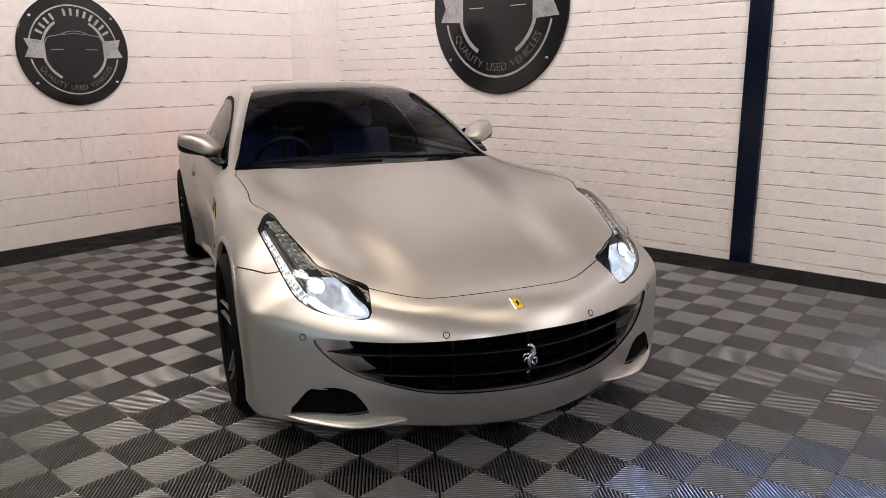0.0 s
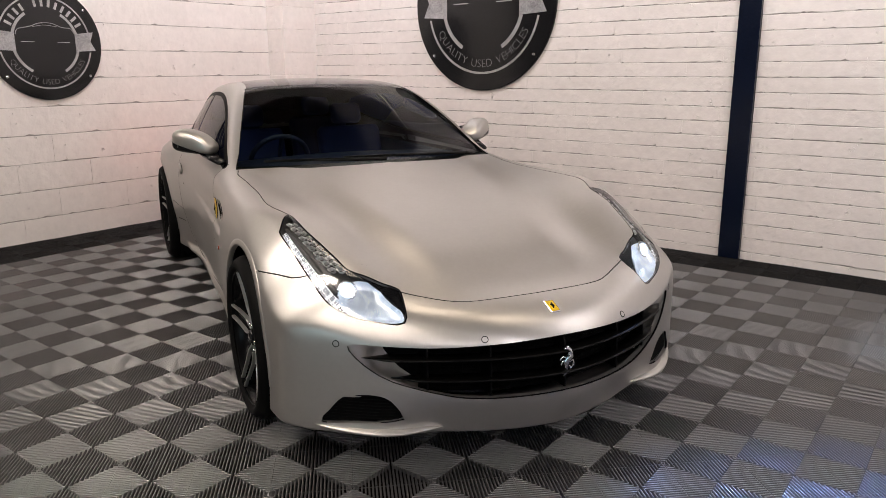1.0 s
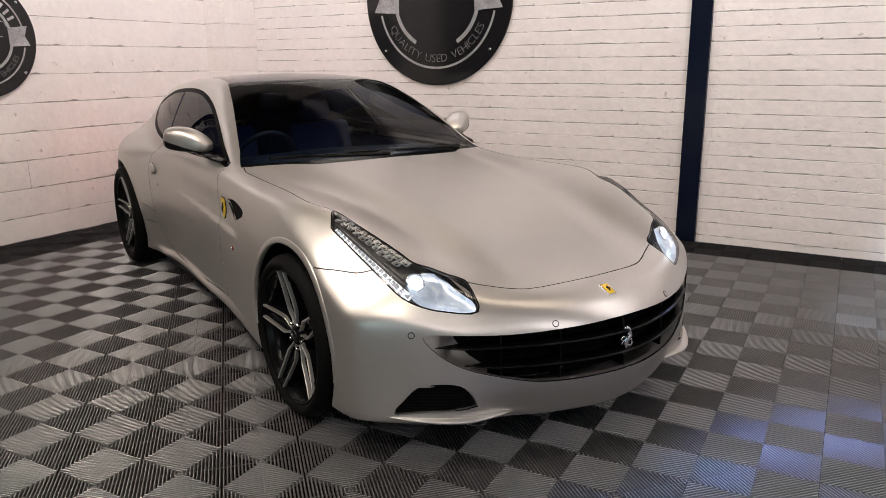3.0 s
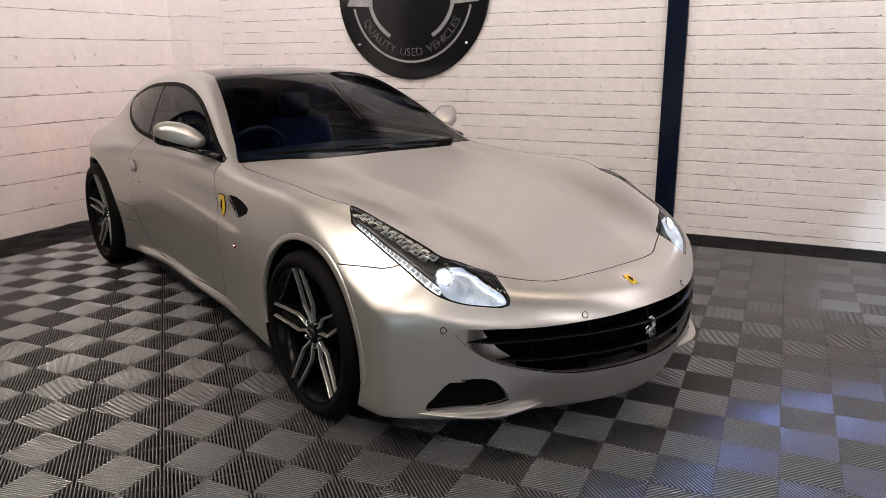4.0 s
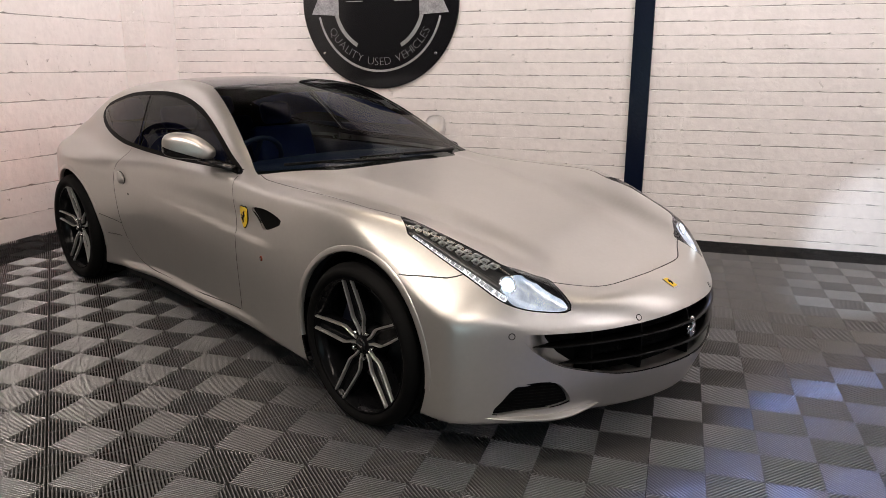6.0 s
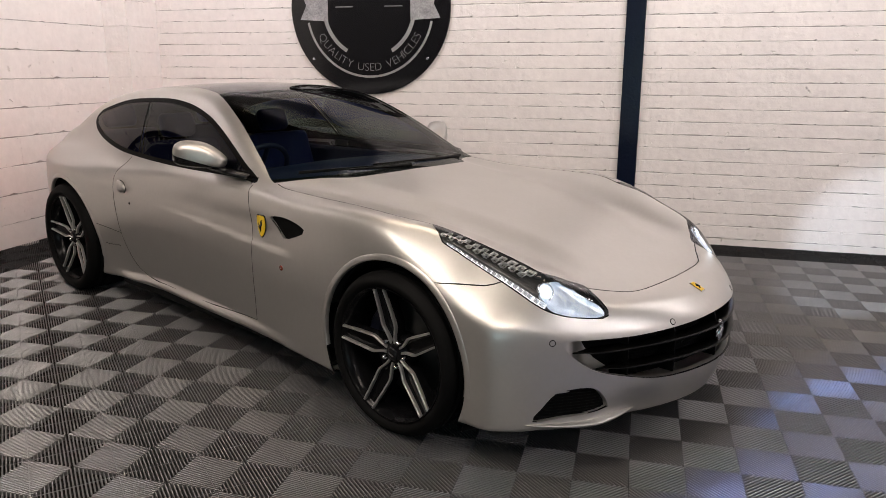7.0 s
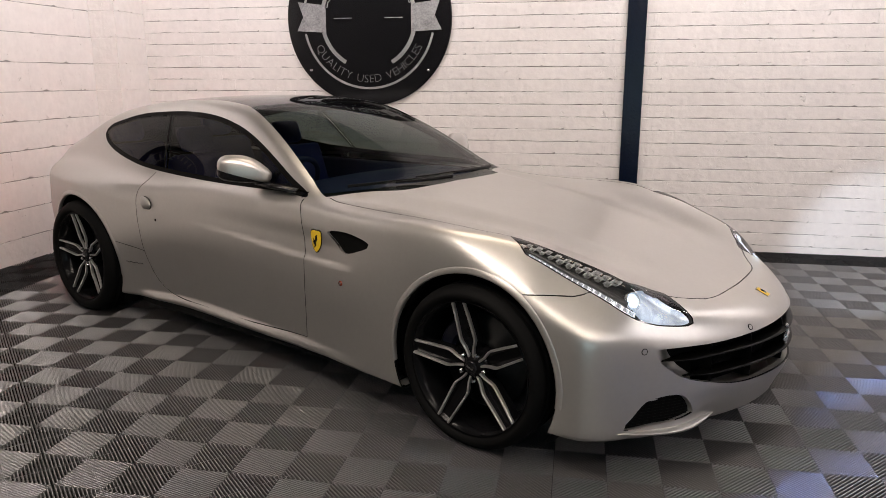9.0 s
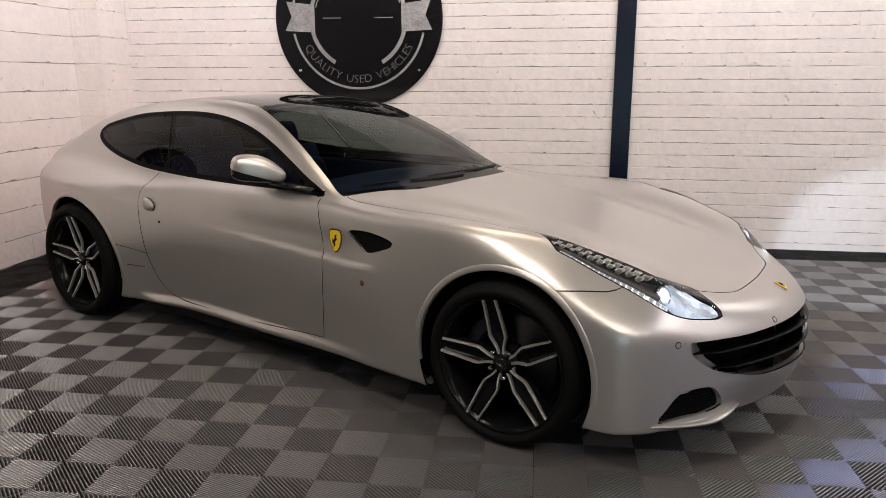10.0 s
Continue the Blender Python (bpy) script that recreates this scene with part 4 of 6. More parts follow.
for mir in (False, True):
    s = -1 if mir else 1
    closed = low_vent + [low_vent[0]]
    part("duct_wall", rim_wall(closed, FRONT, 0.022, (-1, 0.1, 0), skin_from_front, mir), M_CAR, bumper_ob, smooth=True)
    bm = bmesh.new()
    vs = [bm.verts.new(skin_from_front(p) + Vector((-0.019, 0.002, 0))) for p in low_vent]
    bmesh.ops.scale(bm, vec=(1, s, 1), verts=bm.verts)
    bm.faces.new(vs)
    part("duct_mesh", bm, M_MESH, bumper_ob, "black mesh in the lower duct")
    bm = bmesh.new()
    for k in range(9):
        z = 0.212 + 0.0118 * k
        ya, yb = float(np.interp(z, [0.2, 0.252, 0.30, 0.315], [-0.79, -0.763, -0.725, -0.66])), float(np.interp(z, [0.2, 0.225, 0.25, 0.31], [-0.60, -0.555, -0.562, -0.61]))
        round_rod([Vector((skin_from_front((y, z)).x - 0.0155, y * s, z)) for y in np.linspace(ya, yb, 8)], 0.0018, 4, bm=bm)
    part("duct_wire", bm, M_MESH, bumper_ob)
    # winglet under the duct
    pts = []
    for t in np.linspace(0, 1, 22):
        y = -0.815 + 0.40 * t
        z = 0.188 - 0.010 * math.sin(math.pi * t)
        x = skin_from_front((y, 0.20)).x + 0.014 * math.sin(math.pi * min(1, t * 1.05)) ** 0.7
        pts.append(Vector((x, y * s, z)))
    sc = [(0.04 + 0.96 * math.sin(math.pi * min(max(t, 0.0), 1.0)) ** 0.7, 0.05 + 0.85 * math.sin(math.pi * min(max(t, 0.0), 1.0)) ** 0.7) for t in np.linspace(0, 1, 22)]
    part("winglet", sweep(pts, [(0.014, -0.006), (0.017, 0.0), (0.014, 0.007), (-0.03, 0.012), (-0.05, 0.0), (-0.03, -0.012)] if not mir else [(-0.014, -0.006), (-0.017, 0.0), (-0.014, 0.007), (0.03, 0.012), (0.05, 0.0), (0.03, -0.012)], scale=sc), M_CAR, bumper_ob, "satin silver aero winglet", True)
    # outlet behind the front wheel
    closed = wing_vent + [wing_vent[0]]
    part("vent_wall", rim_wall(closed, SIDE, 0.012, (0.15, 1, 0), skin_from_side, mir), M_CAR, sides[mir]["front_wing"], smooth=True)
    bm = bmesh.new()
    vs = [bm.verts.new(skin_from_side(p) + Vector((0.0015, 0.010, 0))) for p in wing_vent]
    bmesh.ops.scale(bm, vec=(1, s, 1), verts=bm.verts)
    bm.faces.new(vs)
    part("vent_mesh", bm, M_MESH, sides[mir]["front_wing"], "black mesh in the wing outlet")
    # wing shield
    c = skin_from_side((-0.893, 0.722))
    outline = smooth_path([(-0.034, 0.050), (0.0, 0.054), (0.034, 0.050), (0.036, 0.0), (0.022, -0.036), (0.0, -0.056), (-0.022, -0.036), (-0.036, 0.0)], 0.012, True)
    for name, size, out, mat in (("shield_edge", 1.0, 0.0035, M_GLOSS), ("shield", 0.90, 0.0055, M_YELLOW)):
        bm = bmesh.new()
        f = [bm.verts.new((c.x + p.x * size, (skin_from_side((c.x + p.x * size, c.z + p.y * size)).y - out) * s, c.z + p.y * size)) for p in outline]
        b = [bm.verts.new((v.co.x, v.co.y + 0.006 * s, v.co.z)) for v in f]
        bm.faces.new(f)
        for i in range(len(f)):
            bm.faces.new((f[i - 1], f[i], b[i], b[i - 1]))
        sh = part(name, bm, mat, sides[mir]["front_wing"], "yellow enamel shield emblem" if name == "shield" else "")
    bm = round_rod([Vector((c.x + a, (c.y - 0.0065) * s, c.z + b)) for a, b in ((-0.010, -0.030), (-0.002, -0.018), (-0.008, -0.004), (0.006, 0.010), (0.004, 0.024), (0.012, 0.030))], 0.0078, 6, scale=[0.4, 0.8, 1.2, 1.1, 0.8, 0.4], up=Vector((0, 1, 0)))
    round_rod([Vector((c.x + a, (c.y - 0.0065) * s, c.z + b)) for a, b in ((-0.006, -0.004), (-0.016, 0.002), (-0.018, 0.014))], 0.003, 6, bm=bm, up=Vector((0, 1, 0)))
    part("shield_figure", bm, M_GLOSS, sh)
    # side repeater, parking sensor, door handle, lock
    c = skin_from_side((-0.718, 0.556))
    rep = part("side_repeater", lathe([(0, 0.006), (0.009, 0.005), (0.0125, 0.002), (0.013, -0.004)], 24, Matrix.Diagonal((1, s, 1, 1)) @ pose(c.x, c.y, c.z, 90, 0, 0)), material("amber_lens", (0.16, 0.03, 0.015), 0.15), sides[mir]["front_wing"], "small dark amber side lamp", True)
    if not mir:
        part("repeater_bead", lathe([(0, 0.008), (0.004, 0.007), (0.005, 0.005)], 12, pose(c.x, c.y, c.z, 90, 0, 0)), M_CHROME, rep)
    hc = skin_from_side((-2.285, 0.757))
    bm = bmesh.new()
    bmesh.ops.create_uvsphere(bm, u_segments=28, v_segments=16, radius=1.0)
    for v in bm.verts:
        t = v.co.x
        v.co = Vector((hc.x + t * 0.048, (hc.y - 0.006) * s + v.co.y * 0.016, hc.z - t * 0.008 + v.co.z * (0.034 - 0.012 * t)))
    part("door_handle", bm, M_CAR, sides[mir]["door"], "oval flush door handle", True)
    part("handle_recess", lathe([(0.92, 0), (1.0, 0.10), (1.06, 0)], 40, Matrix.Diagonal((1, s, 1, 1)) @ Matrix.Translation((hc.x, hc.y - 0.001, hc.z)) @ pose(0, 0, 0, 90, 9, 0) @ Matrix.Diagonal((0.049, 0.037, 0.02, 1))), M_BLACK, sides[mir]["door"], "", True)
    kc = skin_from_side((-2.207, 0.668))
    part("lock", lathe([(0, 0.002), (0.006, 0.002), (0.008, 0.0)], 16, Matrix.Diagonal((1, s, 1, 1)) @ pose(kc.x, kc.y, kc.z, 90, 0, 0)), M_BLACK, sides[mir]["door"])
    for y, z in ((-0.742, 0.4975), (-0.293, 0.5175)):
        c = skin_from_front((y, z))
        nrm = Vector(gradient(np.array([c[:]]))[0][0])
        m = Matrix.Diagonal((1, s, 1, 1)) @ Matrix.Translation(c) @ nrm.to_track_quat("Z", "Y").to_matrix().to_4x4()
        sen = part("parking_sensor", lathe([(0.0095, 0.0012), (0.0125, 0.0012), (0.0130, -0.004)], 24, m), M_BLACK, bumper_ob, "dark ring of a parking sensor")
        part("sensor_face", lathe([(0, 0.001), (0.0095, 0.001), (0.0096, -0.003)], 24, m), M_CAR, sen)
    # number of the body builder on the lower rear flank, as a plain script line
    if not mir:
        pts = [skin_from_side((-2.53 + 0.014 * k, 0.383 + 0.003 * math.sin(2.4 * k))) + Vector((0, -0.001, 0)) for k in range(11)]
        part("script_badge", round_rod(pts, 0.0022, 5), M_GLOSS, sides[mir]["rear"], "small dark script on the flank")

# nose badge and grille figure
c = skin_from_top(0.848, 0)
d = (skin_from_top(0.87, 0) - skin_from_top(0.826, 0)).normalized()
m = Matrix.Translation(c) @ Matrix(((d.x, 0, -d.z), (0, 1, 0), (d.z, 0, d.x))).to_4x4()
bm = box(-0.030, 0.030, -0.019, 0.019, -0.004, 0.003, 0.0015)
bm.transform(m)
badge = part("nose_badge", bm, M_CHROME, bumper_ob, "small yellow rectangular nose badge")
bm = box(-0.0265, 0.0265, -0.0155, 0.0155, 0.002, 0.0042, 0.0006)
bm.transform(m)
part("badge_field", bm, M_YELLOW, badge)
bm = round_rod([m @ Vector((a, b, 0.005)) for a, b in ((0.014, -0.004), (0.004, 0.002), (-0.004, -0.002), (-0.014, 0.004))], 0.005, 6, scale=[0.4, 1, 1.1, 0.4])
part("badge_figure", bm, M_GLOSS, badge)
gx = skin_from_front((0, 0.41)).x - 0.012
bm = round_rod([Vector((gx, y * 0.95 - 0.004, 0.410 + (z - 0.416) * 0.9)) for y, z in ((-0.012, 0.358), (0.006, 0.375), (-0.004, 0.395), (-0.002, 0.420), (0.014, 0.440), (0.012, 0.462), (0.0, 0.474), (-0.014, 0.470))], 0.012, 8, up=Vector((1, 0, 0)), scale=[0.3, 0.45, 0.8, 1.1, 1.2, 0.8, 0.7, 0.3])
for leg in (((0.0, 0.434), (-0.022, 0.440), (-0.030, 0.424)), ((0.002, 0.428), (-0.018, 0.420), (-0.026, 0.404)), ((0.004, 0.405), (0.020, 0.390), (0.014, 0.368)), ((0.008, 0.412), (0.026, 0.420), (0.032, 0.400), (0.024, 0.385))):
    round_rod([Vector((gx, y * 0.95 - 0.004, 0.410 + (z - 0.416) * 0.9)) for y, z in leg], 0.0045, 6, bm=bm, up=Vector((1, 0, 0)))
part("grille_emblem", bm, M_CHROME, bumper_ob, "chrome figure emblem on the grille", True)


# ---- headlights ----
M_LENS = glass("clear_lens", (0.93, 0.95, 0.97))
M_BEAM = glow("xenon_glow", (0.78, 0.88, 1.0), 1.3)
M_DRL = glow("led_glow", (0.95, 0.97, 1.0), 0.45)
M_CRYSTAL = material("led_crystal", (0.80, 0.82, 0.85), 0.18, 0.85, 0.15, 60.0)
# weak emission stands in for the light the facets catch
M_CRYSTAL.node_tree.nodes["Principled BSDF"].inputs["Emission Color"].default_value = (0.95, 0.97, 1.0, 1)
M_CRYSTAL.node_tree.nodes["Principled BSDF"].inputs["Emission Strength"].default_value = 0.22
# mottled emission stands in for the beam light the bowl reflects
M_BOWL = material("glow_painted_bowl", (0.70, 0.74, 0.80), 0.30, 0.8, 0.1, 30.0)
nt = M_BOWL.node_tree
n1, ramp, tc = nt.nodes.new("ShaderNodeTexNoise"), nt.nodes.new("ShaderNodeValToRGB"), nt.nodes.new("ShaderNodeTexCoord")
n1.inputs["Scale"].default_value, n1.inputs["Detail"].default_value, n1.inputs["Distortion"].default_value = 17.0, 3.0, 1.0
ramp.color_ramp.elements[0].position, ramp.color_ramp.elements[0].color = 0.42, (0.16, 0.26, 0.36, 1)
ramp.color_ramp.elements[1].position, ramp.color_ramp.elements[1].color = 0.64, (0.86, 0.92, 1.0, 1)
nt.links.new(tc.outputs["Object"], n1.inputs["Vector"])
nt.links.new(n1.outputs[0], ramp.inputs[0])
nt.links.new(ramp.outputs[0], nt.nodes["Principled BSDF"].inputs["Emission Color"])
nt.nodes["Principled BSDF"].inputs["Emission Strength"].default_value = 0.40
M_REFL = material("lamp_reflector", (0.85, 0.86, 0.88), 0.24, 1.0, 0.1, 30.0)
M_LAMP_GREY = material("lamp_housing_grey", (0.09, 0.088, 0.085), 0.35, 0.5, 0.1, 20.0)
M_CELL = material("chromed_cell", (0.92, 0.92, 0.90), 0.42, 0.9, 0.35, 120.0)


lamp_u, lamp_v = [p.x for p in lamp], [p.y for p in lamp]
lamp_depth = Depth(LAMPV[0], LAMPV[1], lamp_axis[:], min(lamp_u) - 0.05, max(lamp_u) + 0.05, min(lamp_v) - 0.05, max(lamp_v) + 0.05, 80, 1.6, 0.3)


def lamp_point(u, v, depth):
    """A point of the lamp bowl: (u, v) run along and across the lamp, depth goes in under the lens."""
    return Vector(LAMPV[0]) * u + Vector(LAMPV[1]) * v + lamp_axis * (lamp_depth.at(u, v) - depth)


def headlight(mir):
    s = -1 if mir else 1
    flip = Matrix.Diagonal((1, s, 1, 1))
    wing = new("headlight")
    wing.parent = car
    wing["label"] = "swept-back headlight switched on behind a clear lens"
    lens = skin_part("lens", panel(("lamp_lens",), mir), M_LENS, wing, "clear headlight lens")
    lens.visible_shadow = False
    # bowl: wall down from the edge and a dark floor
    bm = bmesh.new()
    rows = [[lamp_point(p.x, p.y, d) for d in (0.002, 0.055)] for p in lamp_lens]
    vs = [[bm.verts.new(flip @ q) for q in r] for r in rows]
    for i in range(len(vs)):
        a, b = vs[i - 1], vs[i]
        bm.faces.new((a[0], b[0], b[1], a[1]))
    part("bowl_wall", bm, M_LAMP_GREY, wing, "", True)
    bm = bmesh.new()
    us, vv = [p.x for p in lamp_lens], [p.y for p in lamp_lens]
    gu, gv = np.linspace(min(us), max(us), 46), np.linspace(min(vv), max(vv), 40)
    U, V = np.meshgrid(gu, gv, indexing="ij")
    ins = inside(lamp, U, V)
    grid = {}
    for i in range(45):
        for k in range(39):
            if ins[i, k] or ins[i + 1, k] or ins[i, k + 1] or ins[i + 1, k + 1]:
                f = []
                for a, b in ((i, k), (i + 1, k), (i + 1, k + 1), (i, k + 1)):
                    if (a, b) not in grid:
                        grid[a, b] = bm.verts.new(flip @ lamp_point(gu[a], gv[b], 0.05))
                    f.append(grid[a, b])
                bm.faces.new(f)
    part("bowl", bm, M_LAMP_GREY, wing, "dark grey headlight bowl", True)

    def along(pts, depth):
        return [lamp_point(*on_lamp(p), depth) for p in smooth_path(pts, 0.02)]
    # outer strip of daytime LEDs along the wing side
    path = along([(0.185, -0.793, 0.805), (0.308, -0.779, 0.752), (0.431, -0.762, 0.701), (0.533, -0.743, 0.649), (0.587, -0.717, 0.613)], 0.018)
    sc = [0.5 + 0.9 * k / (len(path) - 1) for k in range(len(path))]
    bm = sweep(path, [(-0.017, -0.004), (0.017, -0.004), (0.017, 0.000), (0.0, 0.002), (-0.017, 0.000)], lamp_axis, sc)
    bm.transform(flip)
    strip_ob = part("led_strip", bm, M_DRL, wing, "glowing daytime strip")
    facet = random.Random(5)
    for k in range(1, len(path) - 1):
        d = (path[k + 1] - path[k - 1]).normalized()
        across = d.cross(lamp_axis).normalized()
        for h in (-0.5, 0.5):
            bm = bmesh.new()
            w = 0.0155 * sc[k]
            mid = path[k] + across * h * w + lamp_axis * 0.003
            ring = [bm.verts.new(flip @ (mid + d * u * 0.0095 + across * v * w * 0.5)) for u, v in ((-1, -1), (1, -0.7), (1, 1), (-1, 0.7))]
            tip = bm.verts.new(flip @ (mid + d * facet.uniform(-0.006, 0.006) + across * w * facet.uniform(-0.25, 0.25) + lamp_axis * facet.uniform(0.003, 0.007)))
            for i in range(4):
                bm.faces.new((ring[i - 1], ring[i], tip))
            part("led_crystal", bm, M_CRYSTAL, strip_ob)
    # inner field of open reflector cells, two abreast
    field = new("indicator_field")
    field.parent = wing
    for row in range(2):
        n = 10
        for k in range(n):
            t = (k + 0.35 * row) / n
            base = Vector((0.150 + 0.365 * t, -0.757 + 0.076 * t, 0.838 - 0.122 * t))
            size = (0.0092 + 0.0060 * t) * facet.uniform(0.85, 1.12)
            side = Vector((0.30, 0.86, 0.30)).normalized()
            run = Vector((0.92, 0.19 + facet.uniform(-0.25, 0.25), -0.32)).normalized()
            p = lamp_point(*on_lamp(base), 0.016 + facet.uniform(-0.002, 0.003)) + side * (row - 0.5) * 1.8 * size
            bm = bmesh.new()
            rings = []
            for f, dip in ((1.0, 0.0), (0.92, 0.25), (0.66, -0.05), (0.58, -1.1)):
                rings.append([bm.verts.new(flip @ (p + (run * 1.08 * u + side * v) * size * f + lamp_axis * size * dip)) for u, v in ((1, 0.8), (0.3, 1), (-1, 0.8), (-1, -0.8), (-0.3, -1), (1, -0.8))])
            for r0, r1 in zip(rings, rings[1:]):
                for i in range(6):
                    bm.faces.new((r0[i - 1], r0[i], r1[i], r1[i - 1]))
            part("reflector_cell", bm, M_CELL, field)
    # grey divider between strip and field
    path = along([(0.17, -0.782, 0.820), (0.26, -0.768, 0.787), (0.372, -0.748, 0.740), (0.485, -0.731, 0.695), (0.555, -0.708, 0.656)], 0.014)
    bm = sweep(path, [(-0.010, -0.012), (0.010, -0.012), (0.010, 0.0), (0.006, 0.004), (-0.006, 0.004), (-0.010, 0.0)], lamp_axis, [0.45 + 0.75 * k / (len(path) - 1) for k in range(len(path))])
    bm.transform(flip)
    part("divider", bm, M_LAMP_GREY, wing, "", True)
    # main beam: a self-glowing bowl for the beam's light, projector at its rear end
    bm = bmesh.new()
    ring = [(0.559, -0.701, 0.662), (0.554, -0.673, 0.689), (0.568, -0.624, 0.700), (0.591, -0.583, 0.687), (0.645, -0.572, 0.662), (0.683, -0.553, 0.639), (0.711, -0.534, 0.619), (0.734, -0.538, 0.586), (0.698, -0.602, 0.580), (0.646, -0.667, 0.588), (0.598, -0.706, 0.611)]
    pts = smooth_path([lamp_point(*on_lamp(p), 0.012) for p in ring], 0.012, True)
    mid = sum((Vector(p) for p in pts), Vector()) / len(pts) - lamp_axis * 0.022
    rings = [[bm.verts.new(flip @ (p.lerp(mid, f) - lamp_axis * d)) for p in pts] for f, d in ((0.0, 0.0), (0.06, 0.006), (0.35, 0.010), (0.7, 0.004))]
    for r0, r1 in zip(rings, rings[1:]):
        for k in range(len(r0)):
            bm.faces.new((r0[k - 1], r0[k], r1[k], r1[k - 1]))
    bm.faces.new(rings[-1])
    part("beam_bowl", bm, M_BOWL, wing, "white-blue bowl with the beam's light as its own glow", True)
    c = lamp_point(*on_lamp((0.567, -0.680, 0.672)), 0.026)
    fwd = Vector((0.88, -0.28, 0.38)).normalized()
    m = flip @ Matrix.Translation(c) @ fwd.to_track_quat("Z", "Y").to_matrix().to_4x4()
    part("projector_bezel", lathe([(0.029, 0.004), (0.034, 0.007), (0.037, 0.002), (0.038, -0.014), (0.029, -0.014)], 40, m), M_REFL, wing, "chrome projector bezel", True)
    part("projector", lathe([(0, 0.016), (0.012, 0.014), (0.022, 0.008), (0.029, 0.0), (0.029, -0.010)], 40, m), M_BEAM, wing, "bright white projector lens", True)
    # gloss black inner corner and its silver trim
    bm = bmesh.new()
    ring = [(0.545, -0.620, 0.708), (0.568, -0.587, 0.697), (0.587, -0.559, 0.686), (0.620, -0.506, 0.665), (0.690, -0.517, 0.640), (0.726, -0.524, 0.604), (0.705, -0.536, 0.624), (0.677, -0.548, 0.643), (0.641, -0.564, 0.665), (0.598, -0.591, 0.686)]
    vs = [bm.verts.new(flip @ lamp_point(*on_lamp(p), d)) for d in (0.009, 0.02) for p in ring]
    n = len(ring)
    bm.faces.new(vs[:n])
    for i in range(n):
        bm.faces.new((vs[(i - 1) % n], vs[i], vs[n + i], vs[n + (i - 1) % n]))
    part("corner_panel", bm, M_GLOSS, wing, "gloss black inner corner")
    path = along([(0.535, -0.628, 0.716), (0.575, -0.580, 0.694), (0.603, -0.536, 0.676)], 0.008)
    bm = sweep(path, [(-0.004, -0.004), (0.004, -0.004), (0.004, 0.001), (-0.004, 0.001)], lamp_axis)
    bm.transform(flip)
    part("corner_trim", bm, M_REFL, wing)
    return wing


for mir in (False, True):
    headlight(mir)
    s = -1 if mir else 1
    # beam of the lamp
    beam = bpy.data.lights.new("headlight_beam", "SPOT")
    beam.energy, beam.color, beam.spot_size, beam.spot_blend, beam.shadow_soft_size = 54, (0.26, 0.42, 1.0), radians(150), 1.0, 0.03
    b = new("headlight_beam", beam)
    b.matrix_world = CAR @ look((0.80, -0.60 * s, 0.60), (3.6, -0.60 * s, 0.42))
    glim = bpy.data.lights.new("headlight_bulb", "POINT")
    glim.energy, glim.color, glim.shadow_soft_size = 0.06, (0.75, 0.88, 1.0), 0.02
    g2 = new("headlight_bulb", glim)
    g2.matrix_world = CAR @ pose(0.685, -0.605 * s, 0.628)

# round tail lamps, lit
M_TAIL = glow("red_tail_glow", (1.0, 0.04, 0.02), 2.0)
for s in (-1, 1):
    xs = np.linspace(-4.3, -3.0, 1300)
    tail_x = float(xs[int(np.argmax(f_car(xs, 0 * xs + 0.60, 0 * xs + 0.74) < 0))])
    m = pose(tail_x - 0.004, 0.60 * s, 0.74, 0, -90, 0)
    tl = part("tail_light", lathe([(0, 0.018), (0.04, 0.016), (0.060, 0.006), (0.062, -0.02)], 32, m), M_TAIL, car, "round red tail light", True)
    part("tail_bezel", lathe([(0.062, 0.004), (0.068, 0.010), (0.074, 0.004), (0.074, -0.03)], 32, m), M_CAR, tl, "", True)
    red = bpy.data.lights.new("tail_bulb", "POINT")
    red.energy, red.color, red.shadow_soft_size = 1.2, (1.0, 0.10, 0.06), 0.04
    new("tail_bulb", red).matrix_world = CAR @ pose(tail_x - 0.10, 0.60 * s, 0.74)

# stray light that the left lamp throws sideways on to the brick wall
spill = bpy.data.lights.new("headlight_spill", "SPOT")
spill.energy, spill.color, spill.spot_size, spill.spot_blend, spill.shadow_soft_size = 170, (0.72, 0.84, 1.0), radians(37), 0.5, 0.01
new("headlight_spill", spill).matrix_world = look((-1.27, 3.02, 0.60), (0.36, 5.63, -0.12))

